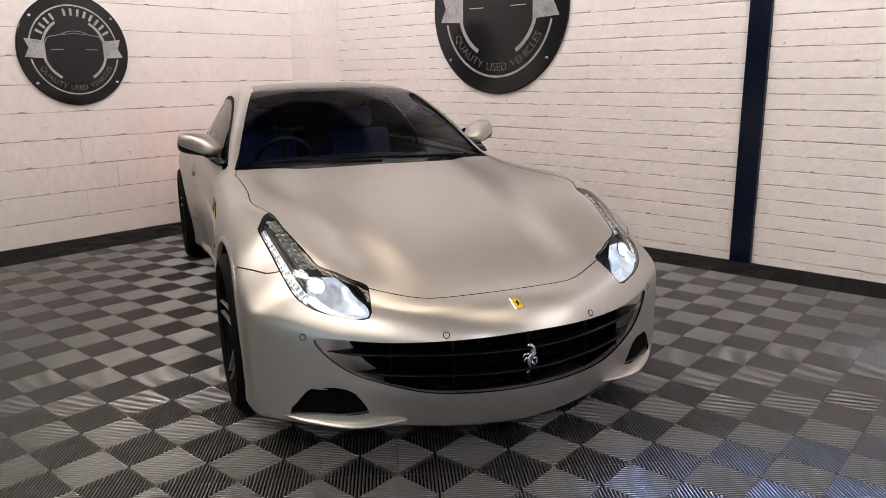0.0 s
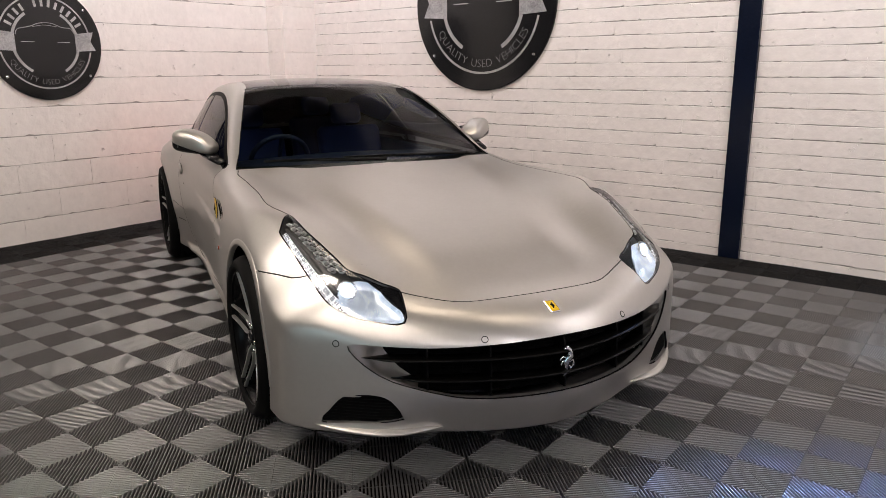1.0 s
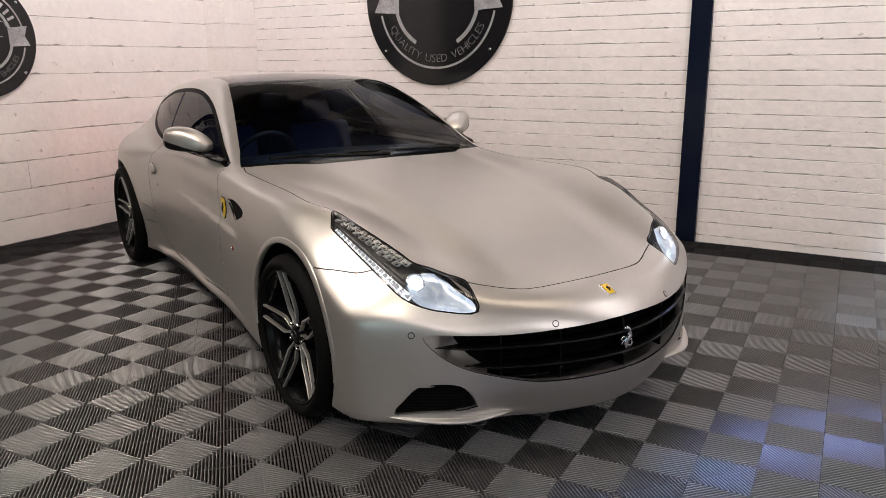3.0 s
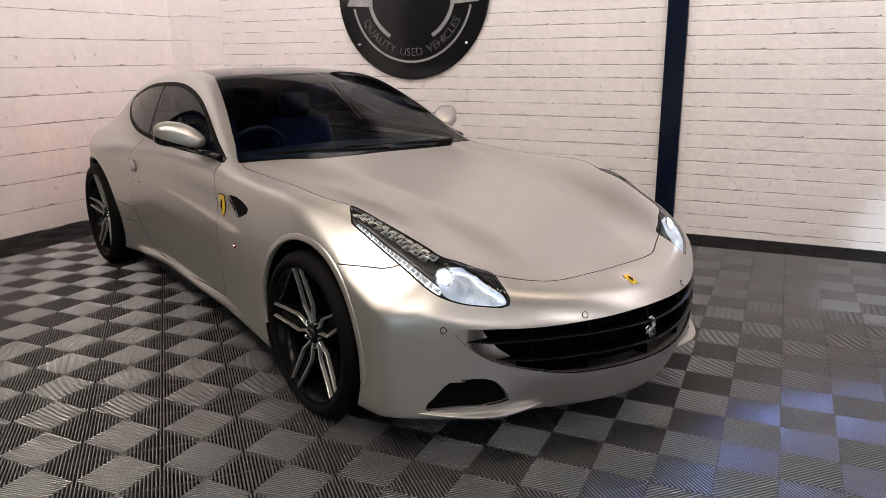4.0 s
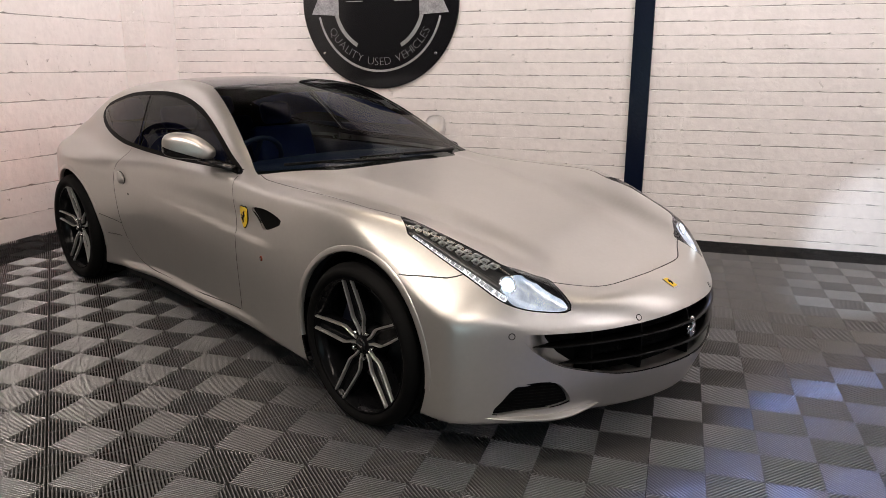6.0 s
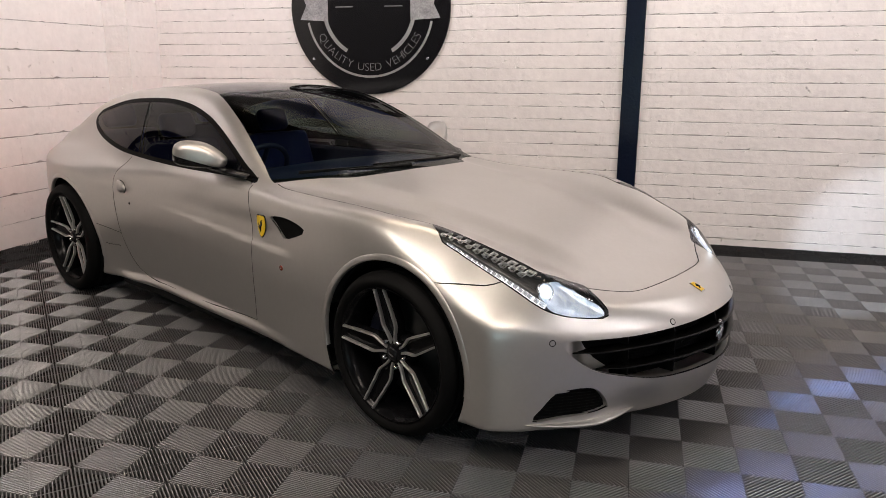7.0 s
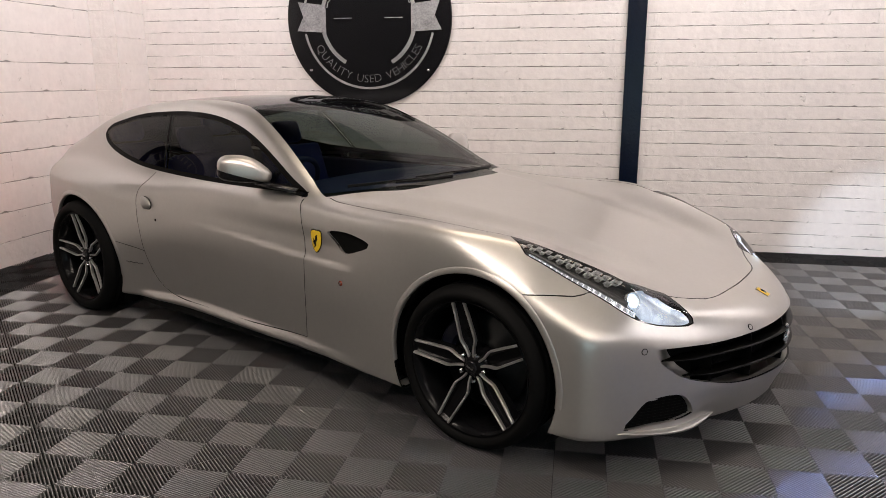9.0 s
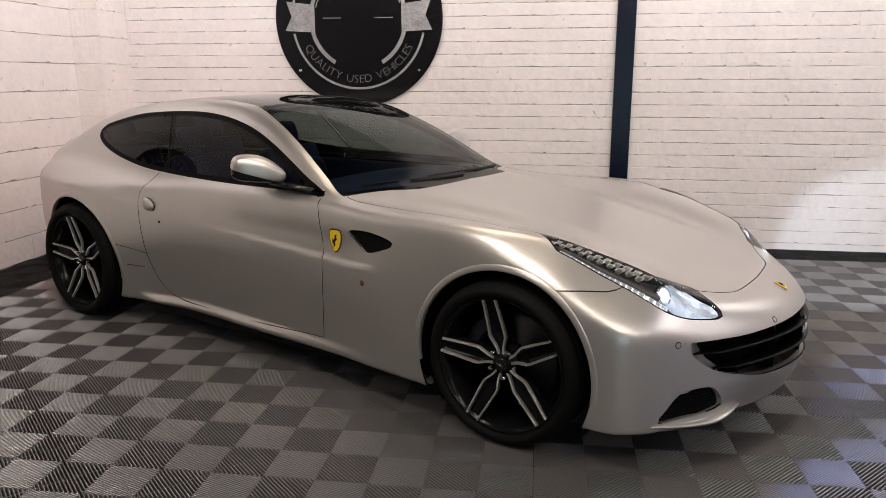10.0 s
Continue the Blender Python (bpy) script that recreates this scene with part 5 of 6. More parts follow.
# ---- door mirrors ----
MIR = (-1.365, -0.885, 1.003)
for mir in (False, True):
    s = -1 if mir else 1
    mroot = new("door_mirror")
    mroot.parent = car
    mroot["label"] = "satin silver door mirror with gloss black base"
    bm = bmesh.new()
    bmesh.ops.create_uvsphere(bm, u_segments=40, v_segments=24, radius=1.0)
    low = bmesh.new()
    bmesh.ops.create_uvsphere(low, u_segments=40, v_segments=24, radius=1.0)
    for mesh, is_low in ((bm, False), (low, True)):
        for v in mesh.verts:
            x, y, z = v.co
            u, w, h = (math.copysign(abs(q) ** p, q) for q, p in ((x, 0.52), (y, 0.70), (z, 0.60)))
            # u runs towards the front and the door, w outwards, h up; the cap slopes down along u
            fall = 1.0 - 0.80 * max(0.0, (u + 0.15) / 1.15) ** 1.9 if h > 0 else 1.0
            k = 1.015 if is_low else 1.0
            v.co = Vector((MIR[0] + k * (0.66 * u * 0.128 + 0.75 * w * 0.070), MIR[1] + k * (0.75 * u * 0.128 - 0.66 * w * 0.070), MIR[2] + k * h * (0.082 * fall if h > 0 else 0.046) - 0.012 * u))
        bmesh.ops.scale(mesh, vec=(1, s, 1), verts=mesh.verts)
    plane_z = MIR[2] - 0.016
    for mesh, is_low in ((bm, False), (low, True)):
        geom = list(mesh.verts) + list(mesh.edges) + list(mesh.faces)
        bmesh.ops.bisect_plane(mesh, geom=geom, plane_co=(MIR[0], MIR[1] * s, plane_z), plane_no=(0.20, 0.23 * s, 1) , clear_inner=not is_low, clear_outer=is_low)
    part("mirror_cap", bm, M_CAR, mroot, "satin silver mirror cap", True)
    part("mirror_base", low, M_GLOSS, mroot, "gloss black lower mirror shell", True)
    arm = sweep([Vector((-1.32, -0.84 * s, 0.955)), Vector((-1.22, -0.815 * s, 0.940)), Vector((-1.10, -0.785 * s, 0.925))], [(-0.03, -0.009), (0.03, -0.009), (0.035, 0.0), (0.028, 0.011), (-0.028, 0.011), (-0.035, 0.0)])
    part("mirror_arm", arm, M_GLOSS, mroot, "gloss black mirror arm", True)
    bm = bmesh.new()
    bmesh.ops.create_circle(bm, cap_ends=True, segments=32, radius=1.0)
    for v in bm.verts:
        v.co = Vector((MIR[0] - 0.040 - 0.05 * v.co.x, (MIR[1] + 0.10 * v.co.x) * s, MIR[2] + 0.05 * v.co.y))
    part("mirror_glass", bm, material("mirror_silver", (0.8, 0.8, 0.8), 0.02, 1.0), mroot)

# ---- wipers, cowl, cabin ----
def on_screen(y, z, lift=0.0):
    xs = np.linspace(-0.3, -2.0, 1700)
    i = int(np.argmax(f_green(xs, y + 0 * xs, z + 0 * xs) < 0))
    return Vector((xs[i] + lift, y, z + lift * 0.5))


for ya, yb, za, zb in ((0.56, -0.20, 0.925, 0.945), (0.02, -0.60, 0.930, 0.935)):
    wp = new("wiper")
    wp.parent = car
    wp["label"] = "black wiper resting at the foot of the windscreen"
    pts = [on_screen(ya + (yb - ya) * t, za + (zb - za) * t + 0.006 * math.sin(math.pi * t), 0.010) for t in np.linspace(0, 1, 16)]
    part("blade", sweep(pts, [(-0.004, -0.008), (0.004, -0.008), (0.003, 0.006), (-0.003, 0.006)]), M_BLACK, wp)
    pts = [on_screen(ya + (yb - ya) * t * 0.62, za - 0.004 + (zb - za) * t, 0.022) for t in np.linspace(0, 1, 10)]
    part("arm", round_rod(pts, 0.007, 8, scale=[1.5 - 0.9 * t for t in np.linspace(0, 1, 10)]), M_BLACK, wp)
bm = bmesh.new()
rows = []
for y in np.linspace(-0.74, 0.74, 50):
    a = on_screen(-abs(y) if y else -1e-4, 0.935 - 0.02 * abs(y))
    rows.append([bm.verts.new((a.x + dx, y, a.z + dz)) for dx, dz in ((-0.03, -0.012), (0.05, -0.030), (0.10, -0.045))])
for a, b in zip(rows, rows[1:]):
    for k in range(2):
        bm.faces.new((a[k], a[k + 1], b[k + 1], b[k]))
part("cowl", bm, M_BLACK, car, "black cowl grille below the windscreen", True)

M_LEATHER = material("blue_leather", (0.012, 0.022, 0.17), 0.5, 0, 0.15, 14.0, 0.001, 200)
M_DASH = material("dark_dashboard", (0.010, 0.014, 0.06), 0.55, 0, 0.1, 12.0)
bm = sweep([Vector((-1.30, y, 0.84 + 0.03 * math.cos(y * 2))) for y in np.linspace(-0.68, 0.68, 15)], [(-0.30, -0.25), (-0.30, 0.0), (-0.10, 0.045), (0.10, 0.05), (0.20, -0.02), (0.20, -0.25)])
part("dashboard", bm, M_DASH, car, "dark leather dashboard", True)
wheel_c, wheel_n = Vector((-1.62, -0.36, 0.86)), Vector((-0.85, 0, 0.5)).normalized()
e1 = Vector((0, 1, 0))
e2 = wheel_n.cross(e1)
st = new("steering_wheel")
st.parent = car
part("wheel_rim", round_rod([wheel_c + (e1 * math.cos(a) + e2 * math.sin(a)) * 0.178 for a in np.linspace(0, 2 * math.pi, 49)], 0.015, 10, up=wheel_n), M_DASH, st, "dark leather steering wheel rim", True)
for a in (0, math.pi, -math.pi / 2):
    part("wheel_spoke", rod(wheel_c, wheel_c + (e1 * math.cos(a) + e2 * math.sin(a)) * 0.17, 0.014), M_DASH, st)
for sy in (-0.37, 0.37):
    for sx, dz in ((-2.05, 0.0), (-2.85, 0.02)):
        seat = new("seat")
        seat.parent = car
        seat["label"] = "dark blue leather seat"
        for name, b, tilt in (("seat_cushion", (-0.25, 0.25, -0.24, 0.24, -0.09, 0.09), 8), ("seat_back", (-0.07, 0.07, -0.24, 0.24, 0.0, 0.56), -20), ("head_rest", (-0.045, 0.045, -0.12, 0.12, 0.58, 0.74), -20)):
            bm = box(*b, 0.045, 3)
            off = (0.0, 0, 0.42) if name == "seat_cushion" else (-0.22, 0, 0.46)
            bm.transform(pose(sx + off[0], sy, off[2] + dz, 0, tilt, 0))
            part(name, bm, M_LEATHER, seat, "", True)
M_LINING = material("black_headlining", (0.006, 0.006, 0.008), 0.8, 0, 0.1, 20.0, spec=0.1)
skin_part("headlining", panel(("roof_shell", "roof_panel", "window_trim"), both=True, push=-0.016), M_LINING, label="black cloth headlining and pillar trim")
for s in (-1, 1):
    bm = sweep([Vector((x, s * (0.70 - 0.05 * ease(x, -2.2, -3.2)), 0.66)) for x in np.linspace(-1.15, -3.2, 18)], [(-0.03, -0.40), (0.03, -0.40), (0.05, 0.0), (0.035, 0.20), (0.0, 0.225), (-0.03, 0.20)])
    part("door_card", bm, M_DASH, car, "dark blue leather door lining", True)
part("under_tray", box(-2.55, -0.42, -0.80, 0.80, 0.105, 0.19, 0.012), M_BLACK, car, "black under tray below the sills")
bm = box(-3.3, -0.9, -0.72, 0.72, 0.20, 0.24)
part("cabin_floor", bm, M_BLACK, car)


# ---- wall signs ----
def flat_arc(bm, r0, r1, a0, a1, z0, z1, n=40):
    """A raised band of a ring between two angles, in degrees."""
    rows = []
    for k in range(n + 1):
        a = radians(a0 + (a1 - a0) * k / n)
        c, s = math.cos(a), math.sin(a)
        rows.append([bm.verts.new((r * c, r * s, z)) for r, z in ((r0, z0), (r0, z1), (r1, z1), (r1, z0))])
    for a, b in zip(rows, rows[1:]):
        for k in range(4):
            bm.faces.new((a[k], a[(k + 1) % 4], b[(k + 1) % 4], b[k]))
    bm.faces.new(rows[0])
    bm.faces.new(rows[-1][::-1])


def letters(text, size):
    """A mesh of each character in Blender's own font, with its width."""
    out = []
    for ch in text:
        if ch == " ":
            out.append((None, size * 0.45))
            continue
        cu = bpy.data.curves.new("glyph", "FONT")
        cu.body, cu.size, cu.extrude, cu.resolution_u, cu.align_x = ch, size, 0.0012, 3, "CENTER"
        cu.offset = -0.022 * size
        ob = new("glyph", cu)
        bpy.context.view_layer.update()
        me = ob.evaluated_get(bpy.context.evaluated_depsgraph_get()).to_mesh().copy()
        bpy.data.objects.remove(ob)
        xs = [v.co.x for v in me.vertices]
        out.append((me, max(xs) - min(xs) + size * 0.16))
    return out


def wall_sign(m, R, label):
    """Round black plate with silver rings, ribbons, a car outline and lettering; faces +z."""
    root = new("wall_sign")
    root.matrix_world = m
    tagged(root, label, "sign", "round signs on the walls")
    part("plate", lathe([(0, 0.014), (R - 0.006, 0.014), (R - 0.001, 0.011), (R, 0.006), (R, -0.006), (0, -0.006)], 96), M_SIGN, root, "", False)
    z0, z1 = 0.013, 0.0165
    bm = bmesh.new()
    flat_arc(bm, 0.780 * R, 0.806 * R, 12, 168, z0, z1, 60)
    flat_arc(bm, 0.780 * R, 0.806 * R, 192, 348, z0, z1, 60)
    part("outer_ring", bm, M_SILVER, root, "silver ring")
    for a0, a1 in ((15, 58), (122, 165), (195, 240), (300, 345)):
        bm = bmesh.new()
        flat_arc(bm, 0.545 * R, 0.59 * R, a0, a1, z0, z1, 24)
        part("inner_arc", bm, M_SILVER, root)
    for s in (-1, 1):
        bm = bmesh.new()
        out = [(0.52, 0.16), (0.86, 0.20), (0.80, 0.03), (0.88, -0.13), (0.52, -0.15)]
        f = [bm.verts.new((s * x * R, y * R, z1 + 0.001)) for x, y in out]
        b = [bm.verts.new((s * x * R, y * R, z0)) for x, y in out]
        bm.faces.new(f)
        for i in range(5):
            bm.faces.new((f[i - 1], f[i], b[i], b[i - 1]))
        part("ribbon", bm, M_RIBBON, root, "brushed silver ribbon")
        bm = bmesh.new()
        add_box(bm, *sorted((s * 0.20 * R, s * 0.42 * R)), 0.005 * R, 0.015 * R, z0, z1)
        part("short_line", bm, M_SILVER, root)
    line = smooth_path([(-0.50 * R, 0.13 * R, z1), (-0.46 * R, 0.22 * R, z1), (-0.25 * R, 0.27 * R, z1), (-0.08 * R, 0.33 * R, z1), (0.12 * R, 0.335 * R, z1), (0.30 * R, 0.27 * R, z1), (0.46 * R, 0.25 * R, z1), (0.50 * R, 0.17 * R, z1)], 0.02)
    part("car_outline", round_rod(line, 0.006 * R, 5), M_SILVER, root, "thin silver outline of a car roof")
    part("roof_line", round_rod(smooth_path([(-0.20 * R, 0.265 * R, z1), (0.0, 0.30 * R, z1), (0.22 * R, 0.275 * R, z1)], 0.02), 0.004 * R, 5), M_SILVER, root)
    # plain bars in an arc
    for k in range(13):
        if k == 4:
            continue
        a = radians(152 - 124 * k / 12)
        bb = box(-0.022 * R, 0.022 * R, -0.062 * R, 0.062 * R, z0, z1)
        bb.transform(pose(0.675 * R * math.cos(a), 0.675 * R * math.sin(a), 0, 0, 0, math.degrees(a) - 90))
        part("bar", bb, M_SILVER, root)
    # words below
    glyphs = letters("QUALITY USED VEHICLES", 0.135 * R)
    total = sum(w for _, w in glyphs)
    at = -total / 2
    for me, w in glyphs:
        if me:
            a = (at + w / 2) / (0.728 * R)
            me.transform(pose(0.728 * R * math.sin(a), -0.728 * R * math.cos(a), z1, 0, 0, math.degrees(a)))
            bm = bmesh.new()
            bm.from_mesh(me)
            bpy.data.meshes.remove(me)
            part("letter", bm, M_DULL, root)
        at += w
    for a in (39, 141, 219, 321):
        q = radians(a)
        part("bolt", lathe([(0, 0.010), (0.010, 0.009), (0.014, 0.004), (0.0145, 0.0)], 20, pose(0.930 * R * math.cos(q), 0.930 * R * math.sin(q), 0.014)), M_CHROME, root, "", True)
    return root


M_DULL = material("dull_grey_print", (0.20, 0.20, 0.20), 0.4, 0.3, 0.2, 30.0)
M_RIBBON = material("crumpled_silver", (0.40, 0.40, 0.41), 0.4, 0.6, 0.45, 9.0, 0.004, 30)
wall_sign(pose(-4.217, Y_N - 0.010, 1.963, 90, 0, 0), 0.757, "large round black wall sign with silver lettering")
wall_sign(pose(X_W + 0.010, 2.902, 1.628, 90, 0, 90), 0.462, "smaller round black wall sign with silver lettering")

# ---- steel post in the north wall ----
post = tagged(new("steel_post"), "navy gloss painted steel column set in the brick wall", "column", kind="structure")
part("flange", box(-1.978, -1.826, Y_N - 0.035, Y_N - 0.020, 0.0, CEIL, 0.002), M_NAVY, post)
part("web", box(-1.909, -1.895, Y_N - 0.020, Y_N + 0.008, 0.0, CEIL), M_NAVY, post)
part("flange", box(-1.978, -1.826, Y_N - 0.0195, Y_N + 0.008, 0.0, CEIL), M_NAVY, post)

# ---- ceiling tubes ----
M_CEIL_LAMP = material("dark_lamp_housing", (0.05, 0.05, 0.05), 0.5, 0, 0.1, 8.0)
for tx, ty, power in TUBES:
    lampo = tagged(new("tube_lamp"), "wide four-tube fluorescent lamp under the ceiling", "ceiling lamp", "ceiling battens")
    lampo.matrix_world = pose(tx, ty, CEIL)
    part("housing", box(-0.78, 0.78, -0.23, 0.23, -0.06, -0.002, 0.008), M_CEIL, lampo)
    for yy in (-0.15, -0.05, 0.05, 0.15):
        part("tube", rod((-0.75, yy, -0.085), (0.75, yy, -0.085), 0.013), M_TUBE, lampo)
    for xx in (-0.755, 0.755):
        part("end_cap", box(xx - 0.012, xx + 0.012, -0.20, 0.20, -0.105, -0.055, 0.004), M_CEIL, lampo)
M_DIFFUSER = glow("warm_diffuser", (1.0, 0.86, 0.70), 2.0)
for tx, ty, lx, ly, power in PANELS:
    pan = tagged(new("panel_lamp"), "flat square warm light panel under the ceiling", "ceiling lamp", "ceiling panels")
    pan.matrix_world = pose(tx, ty, CEIL)
    part("frame", box(-lx / 2 - 0.03, lx / 2 + 0.03, -ly / 2 - 0.03, ly / 2 + 0.03, -0.055, -0.002, 0.006), M_CEIL, pan)
    part("diffuser", box(-lx / 2, lx / 2, -ly / 2, ly / 2, -0.062, -0.056), M_DIFFUSER, pan, "glowing warm diffuser")
# housings of the added lamps that fill light on to the walls
for place, target, length, power in WALL_FILLS:
    washer = tagged(new("wall_fill_lamp"), "added unseen lamp that fills light on to the wall", "ceiling lamp", "wall washers")
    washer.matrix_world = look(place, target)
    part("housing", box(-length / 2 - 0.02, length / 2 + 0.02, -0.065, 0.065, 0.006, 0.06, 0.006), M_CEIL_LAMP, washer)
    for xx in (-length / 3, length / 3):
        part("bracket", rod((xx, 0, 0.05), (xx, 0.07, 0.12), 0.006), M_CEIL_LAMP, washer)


# ---- masonry: courses of painted bricks and blocks, each a piece of its wall ----
def piece_mesh(name, l, h, d, mat, seed, wear):
    """A painted brick: nearly flat front with a ragged lower and upper edge; x along, front towards -y, z up."""
    rnd = random.Random(seed)
    bm = bmesh.new()
    nx = 14
    fx = [-l / 2 + l * k / nx for k in range(nx + 1)]
    cols = []
    lift, soft = 0.0, rnd.uniform(0.0, 0.004)
    for i, x in enumerate(fx):
        lift = 0.6 * lift + rnd.uniform(-0.0008, 0.0008)
        chip = rnd.random() < 0.11
        soft = 0.6 * soft + 0.4 * rnd.uniform(-0.006, 0.009)
        z0 = -h / 2 + max(-0.0010, soft) + (rnd.uniform(0.004, 0.012) if chip else 0)
        z1 = h / 2 - rnd.uniform(0.0, 0.0010)
        y = -d + lift
        cols.append([bm.verts.new((x, yy, zz)) for yy, zz in ((0.0, z0 + 0.001), (y + 0.0022, z0), (y + 0.0004, z0 + 0.0035), (y + rnd.uniform(-1, 1) * wear * 0.15, 0.1 * h), (y + 0.0005, z1 - 0.003), (y + 0.0026, z1), (0.0, z1 - 0.001))])
    for a, b in zip(cols, cols[1:]):
        for k in range(6):
            bm.faces.new((a[k], b[k], b[k + 1], a[k + 1]))
    for c in (cols[0], cols[-1]):
        bm.faces.new(c)
    bmesh.ops.recalc_face_normals(bm, faces=bm.faces)
    me = bpy.data.meshes.new(name)
    bm.to_mesh(me)
    bm.free()
    me.materials.append(mat)
    return me


def lay(parent, meshes, positions, rz, name, near):
    """Lays the pieces; those past the near ones are joined into one."""
    rnd = random.Random(7)
    far = bmesh.new()
    count = 0
    for (x, y, z, sx), is_near in zip(positions, near):
        me = rnd.choice(meshes)
        m = pose(x, y, z, rnd.uniform(-0.25, 0.25), 0, rz + rnd.uniform(-0.15, 0.15)) @ Matrix.Diagonal((sx * rnd.choice((1.004, 1.004, 1.004, 0.998)), rnd.uniform(0.75, 1.25), 1, 1))
        if is_near and count < 296:
            ob = new(name, me)
            ob.parent = parent
            ob.matrix_basis = m
            count += 1
        else:
            tmp = me.copy()
            tmp.transform(m)
            far.from_mesh(tmp)
            bpy.data.meshes.remove(tmp)
    if far.verts:
        ob = part(name + "_rest", far, M_PAINT_WALL, parent, "", False)
        ob["kind"] = "stuff"
    else:
        far.free()


CH = 0.1065
bricks = [piece_mesh("brick", 0.4, CH - 0.0012, 0.010, M_PAINT_WALL, k, 0.004) for k in range(9)]
pos, near = [], []
for c in range(34):
    z = 0.055 + CH * (c - 0.5)
    if z > CEIL:
        break
    off = (0.0, 0.2, 0.07, 0.27)[c % 4]
    x = PX - 0.5 + off
    while x < X_E:
        a, b = max(x, PX), max(x + 0.4, PX)
        for p, q in ((a, b),) if not (a < -1.978 < b or a < -1.826 < b or -1.978 <= a and b <= -1.826) else ((a, min(b, -1.980)), (max(a, -1.824), b)):
            if q - p > 0.012:
                pos.append(((p + q) / 2, Y_N + 0.009, z, (q - p) / 0.4))
                near.append(z < 2.15 and q < 0.35)
        x += 0.4
lay(wall_n, bricks, pos, 0, "brick", near)

BH = 0.2305
blocks = [piece_mesh("block", 0.608, BH - 0.0025, 0.011, M_PAINT_WALL, 20 + k, 0.004) for k in range(6)]
pos, near = [], []
for c in range(17):
    z = -0.04 + BH * (c + 0.5)
    y = -0.19 + (0.0 if c % 2 else 0.30) - 0.61 * 9
    while y < PY:
        a, b = max(y, W_SPLIT), min(y + 0.61, PY)
        if b - a > 0.01:
            pos.append((X_W - 0.009, (a + b) / 2, z, (b - a) / 0.61))
            near.append(b > 0.5 and z < 2.6)
        y += 0.61
lay(wall_w, blocks, pos, 90, "block", near)
pil = tagged(obj("pilaster", box(X_W - 0.008, PX - 0.009, PY + 0.009, Y_N + 0.008, 0.0, CEIL), M_PAINT_WALL), "white painted block pilaster in the room corner", "pilaster", kind="structure")
for c in range(16):
    z = -0.04 + BH * (c + 0.5)
    for w, m in ((PX - X_W, pose((PX + X_W) / 2, PY + 0.009, z)), (Y_N - PY, pose(PX - 0.009, (Y_N + PY) / 2, z, 0, 0, 90))):
        ob = new("block", blocks[c % 6])
        ob.parent = pil
        ob.matrix_basis = m @ Matrix.Diagonal((w / 0.608, 1, 1, 1))


# ---- interlocking ribbed floor tiles, 40 cm, ribs at 45 degrees in four fields ----
RIB_PROFILE = [(-0.0027, -0.020), (-0.0027, -0.0022)] + [(0.0027 * math.sin(radians(a)), 0.0022 * math.cos(radians(a)) - 0.0022) for a in (-70, -52, -35, -18, 0, 18, 35, 52, 70)] + [(0.0027, -0.0022), (0.0027, -0.020)]
PLAIN_PROFILE = [(-0.0032, -0.020), (-0.0028, -0.0012), (0.0028, -0.0012), (0.0032, -0.020)]


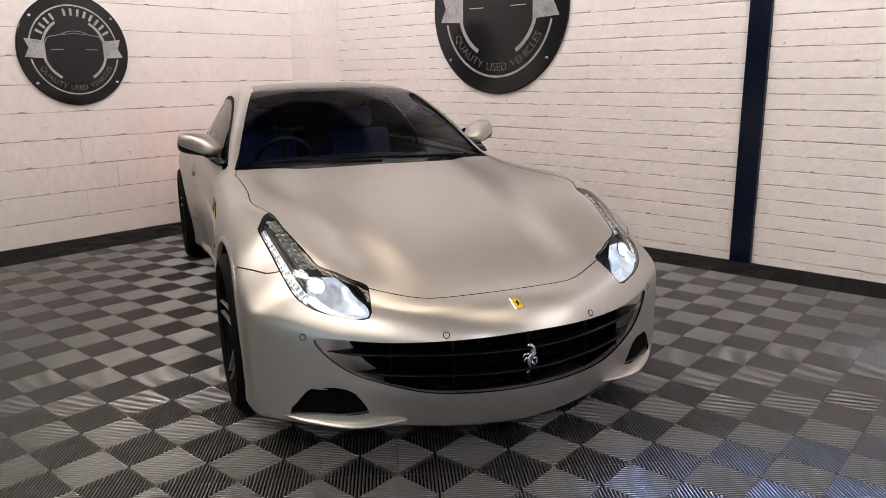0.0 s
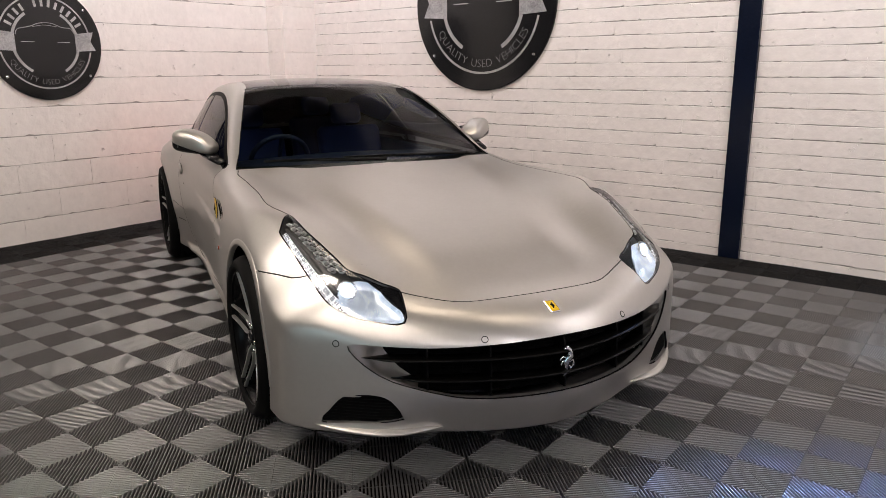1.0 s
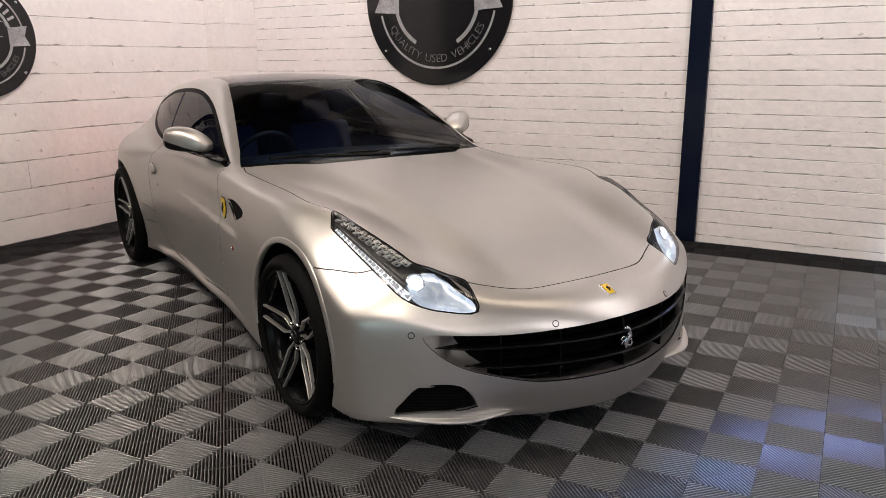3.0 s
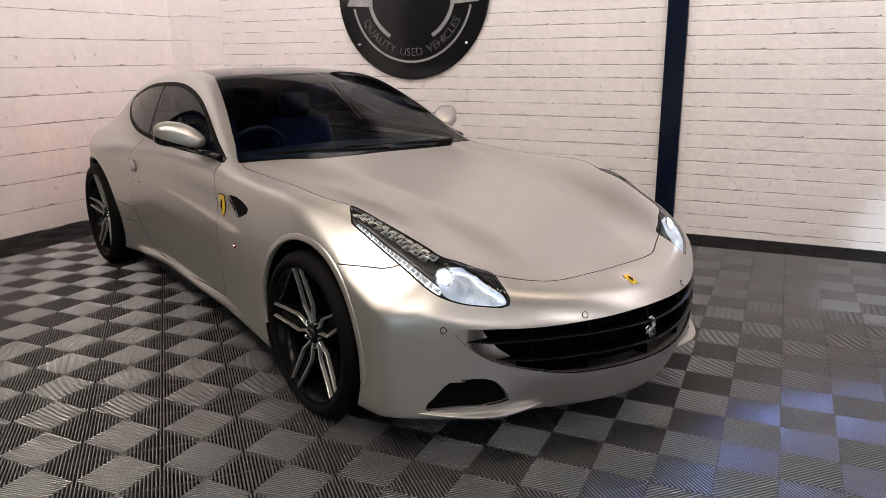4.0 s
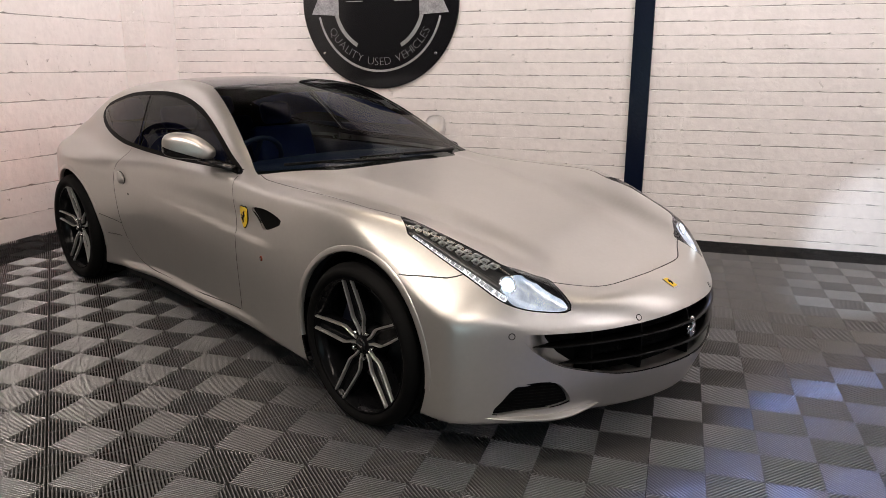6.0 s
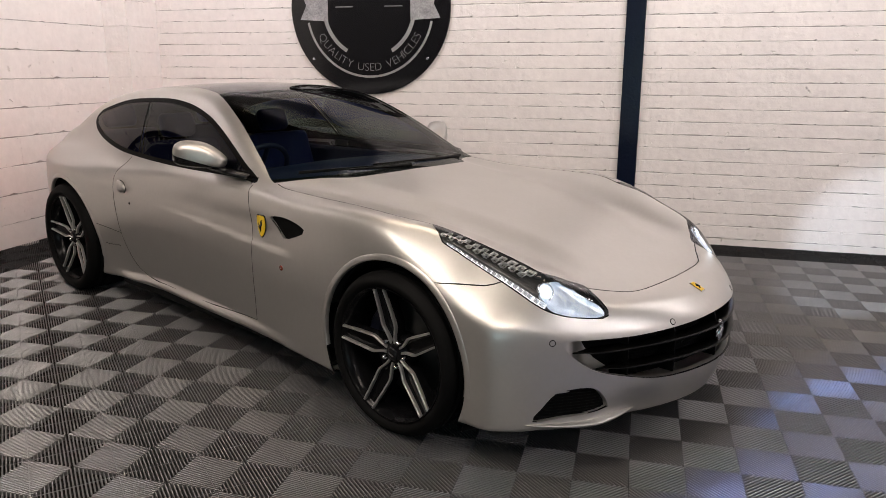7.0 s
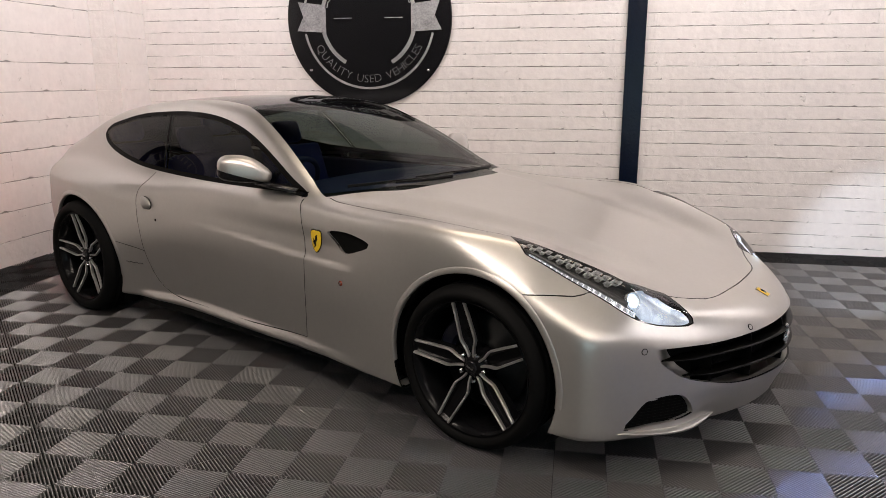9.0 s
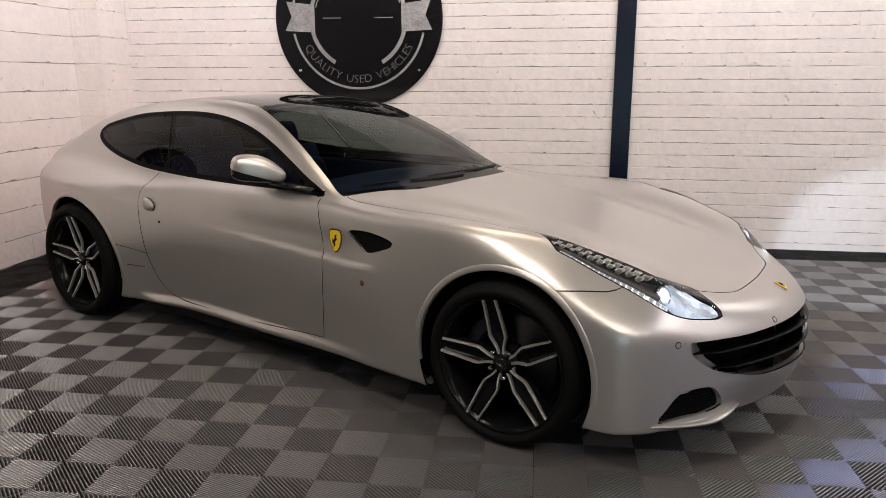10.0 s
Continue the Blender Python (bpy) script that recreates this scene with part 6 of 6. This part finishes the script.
def tile_mesh(name, mat, fields, prof=RIB_PROFILE):
    """fields: (x, y, rising) for each 20 cm square; rising ribs run along (1, 1), the others along (-1, 1)."""
    verts, quads = [], []
    n, q = 22, 0.2
    pitch = q * 2 / n
    for fx, fy, rising in fields:
        for k in range(n):
            c = -q + pitch * (k + 0.5)
            rows = []
            for s, z in prof:
                d = c + s * math.sqrt(2)                 # rib line: y - x = d
                d = min(max(d, -q + 0.0012), q - 0.0012)
                a, b = max(0.0, -d), min(q, q - d)
                g = 0.0010
                p0, p1 = (a + g, a + d + g), (b - g, b + d - g)
                if not rising:
                    p0, p1 = (q - p0[0], p0[1]), (q - p1[0], p1[1])
                mx, my = (p0[0] + p1[0]) / 2, (p0[1] + p1[1]) / 2
                h = 0.0007 if p1[0] > p0[0] else -0.0007
                cut = min(0.0007, abs(p1[0] - p0[0]) / 3) * (1 if h > 0 else -1)
                rows.append(len(verts))
                for x, y in (p0, (mx - cut, my - abs(cut)), (mx + cut, my + abs(cut)), p1):
                    verts.append((fx + x, fy + y, z))
            for a, b in zip(rows, rows[1:]):
                for k in (0, 2):
                    f = (a + k, a + k + 1, b + k + 1, b + k)
                    quads.append(f if rising else f[::-1])
        # spine across the ribs and its twin edge
        w = 0.0014
        line = ((0.004, q - 0.004), (q - 0.004, 0.004)) if rising else ((0.004, 0.004), (q - 0.004, q - 0.004))
        (x0, y0), (x1, y1) = line
        nx, ny = (w, w) if rising else (w, -w)
        b = len(verts)
        verts += [(fx + x0 - nx, fy + y0 - ny, -0.0055), (fx + x1 - nx, fy + y1 - ny, -0.0055), (fx + x1 + nx, fy + y1 + ny, -0.0055), (fx + x0 + nx, fy + y0 + ny, -0.0055)]
        quads.append((b, b + 1, b + 2, b + 3))
    me = bpy.data.meshes.new(name)
    me.from_pydata(verts, [], quads)
    me.materials.append(mat)
    bm = bmesh.new()
    bm.from_mesh(me)
    for f in bm.faces:
        if f.normal.z < -0.01:
            f.normal_flip()
    bm.to_mesh(me)
    bm.free()
    me.shade_smooth()
    return me


whole = [(0, 0, True), (0.2, 0, False), (0, 0.2, False), (0.2, 0.2, True)]
grey = tile_mesh("floor_tile", M_TILE, whole)
black = tile_mesh("border_tile", M_TILE_BLACK, whole)
half = tile_mesh("border_half_tile", M_TILE_BLACK, [(0, 0, False), (0, 0.2, True)])
floor = tagged(new("floor"), "grey ribbed interlocking plastic floor tiles with a black border", "floor", kind="structure")
floor.matrix_world = pose(-4.0, 1.38, 0, 0, 0, 1.1) @ pose(4.0, -1.4, 0)
X0, Y0 = -6.1, 5.2
rnd = random.Random(3)


def put(name, me, x, y):
    ob = new(name, me)
    ob.parent = floor
    ob.location = (x, y, rnd.uniform(-0.0006, 0.0006))


for i in range(18):
    for j in range(14):
        put("floor_tile", grey, X0 + 0.4 * i, Y0 - 0.4 * (j + 1))
for i in range(18):
    put("border_tile", black, X0 + 0.4 * i, Y0)
for j in range(-1, 14):
    put("border_tile", black, X0 - 0.4, Y0 - 0.4 * (j + 1))
    put("border_half_tile", half, X0 - 0.6, Y0 - 0.4 * (j + 1))

# the tiles farther off, behind and beside the walk, as one sheet
plain = tile_mesh("floor_tile_plain", M_TILE, whole, PLAIN_PROFILE)
src = [v.co.copy() for v in plain.vertices]
src_faces = [tuple(p.vertices) for p in plain.polygons]
verts, quads = [], []
for i in range(25):
    for j in range(24):
        if i < 18 and j < 14:
            continue
        off, base = Vector((X0 + 0.4 * i, Y0 - 0.4 * (j + 1), 0)), len(verts)
        verts += [v + off for v in src]
        quads += [tuple(k + base for k in f) for f in src_faces]
me = bpy.data.meshes.new("floor_tile_rest")
me.from_pydata(verts, [], quads)
me.materials.append(M_TILE)
bpy.data.meshes.remove(plain)
rest = new("floor_tile_rest", me)
rest.parent = floor
rest["kind"] = "stuff"
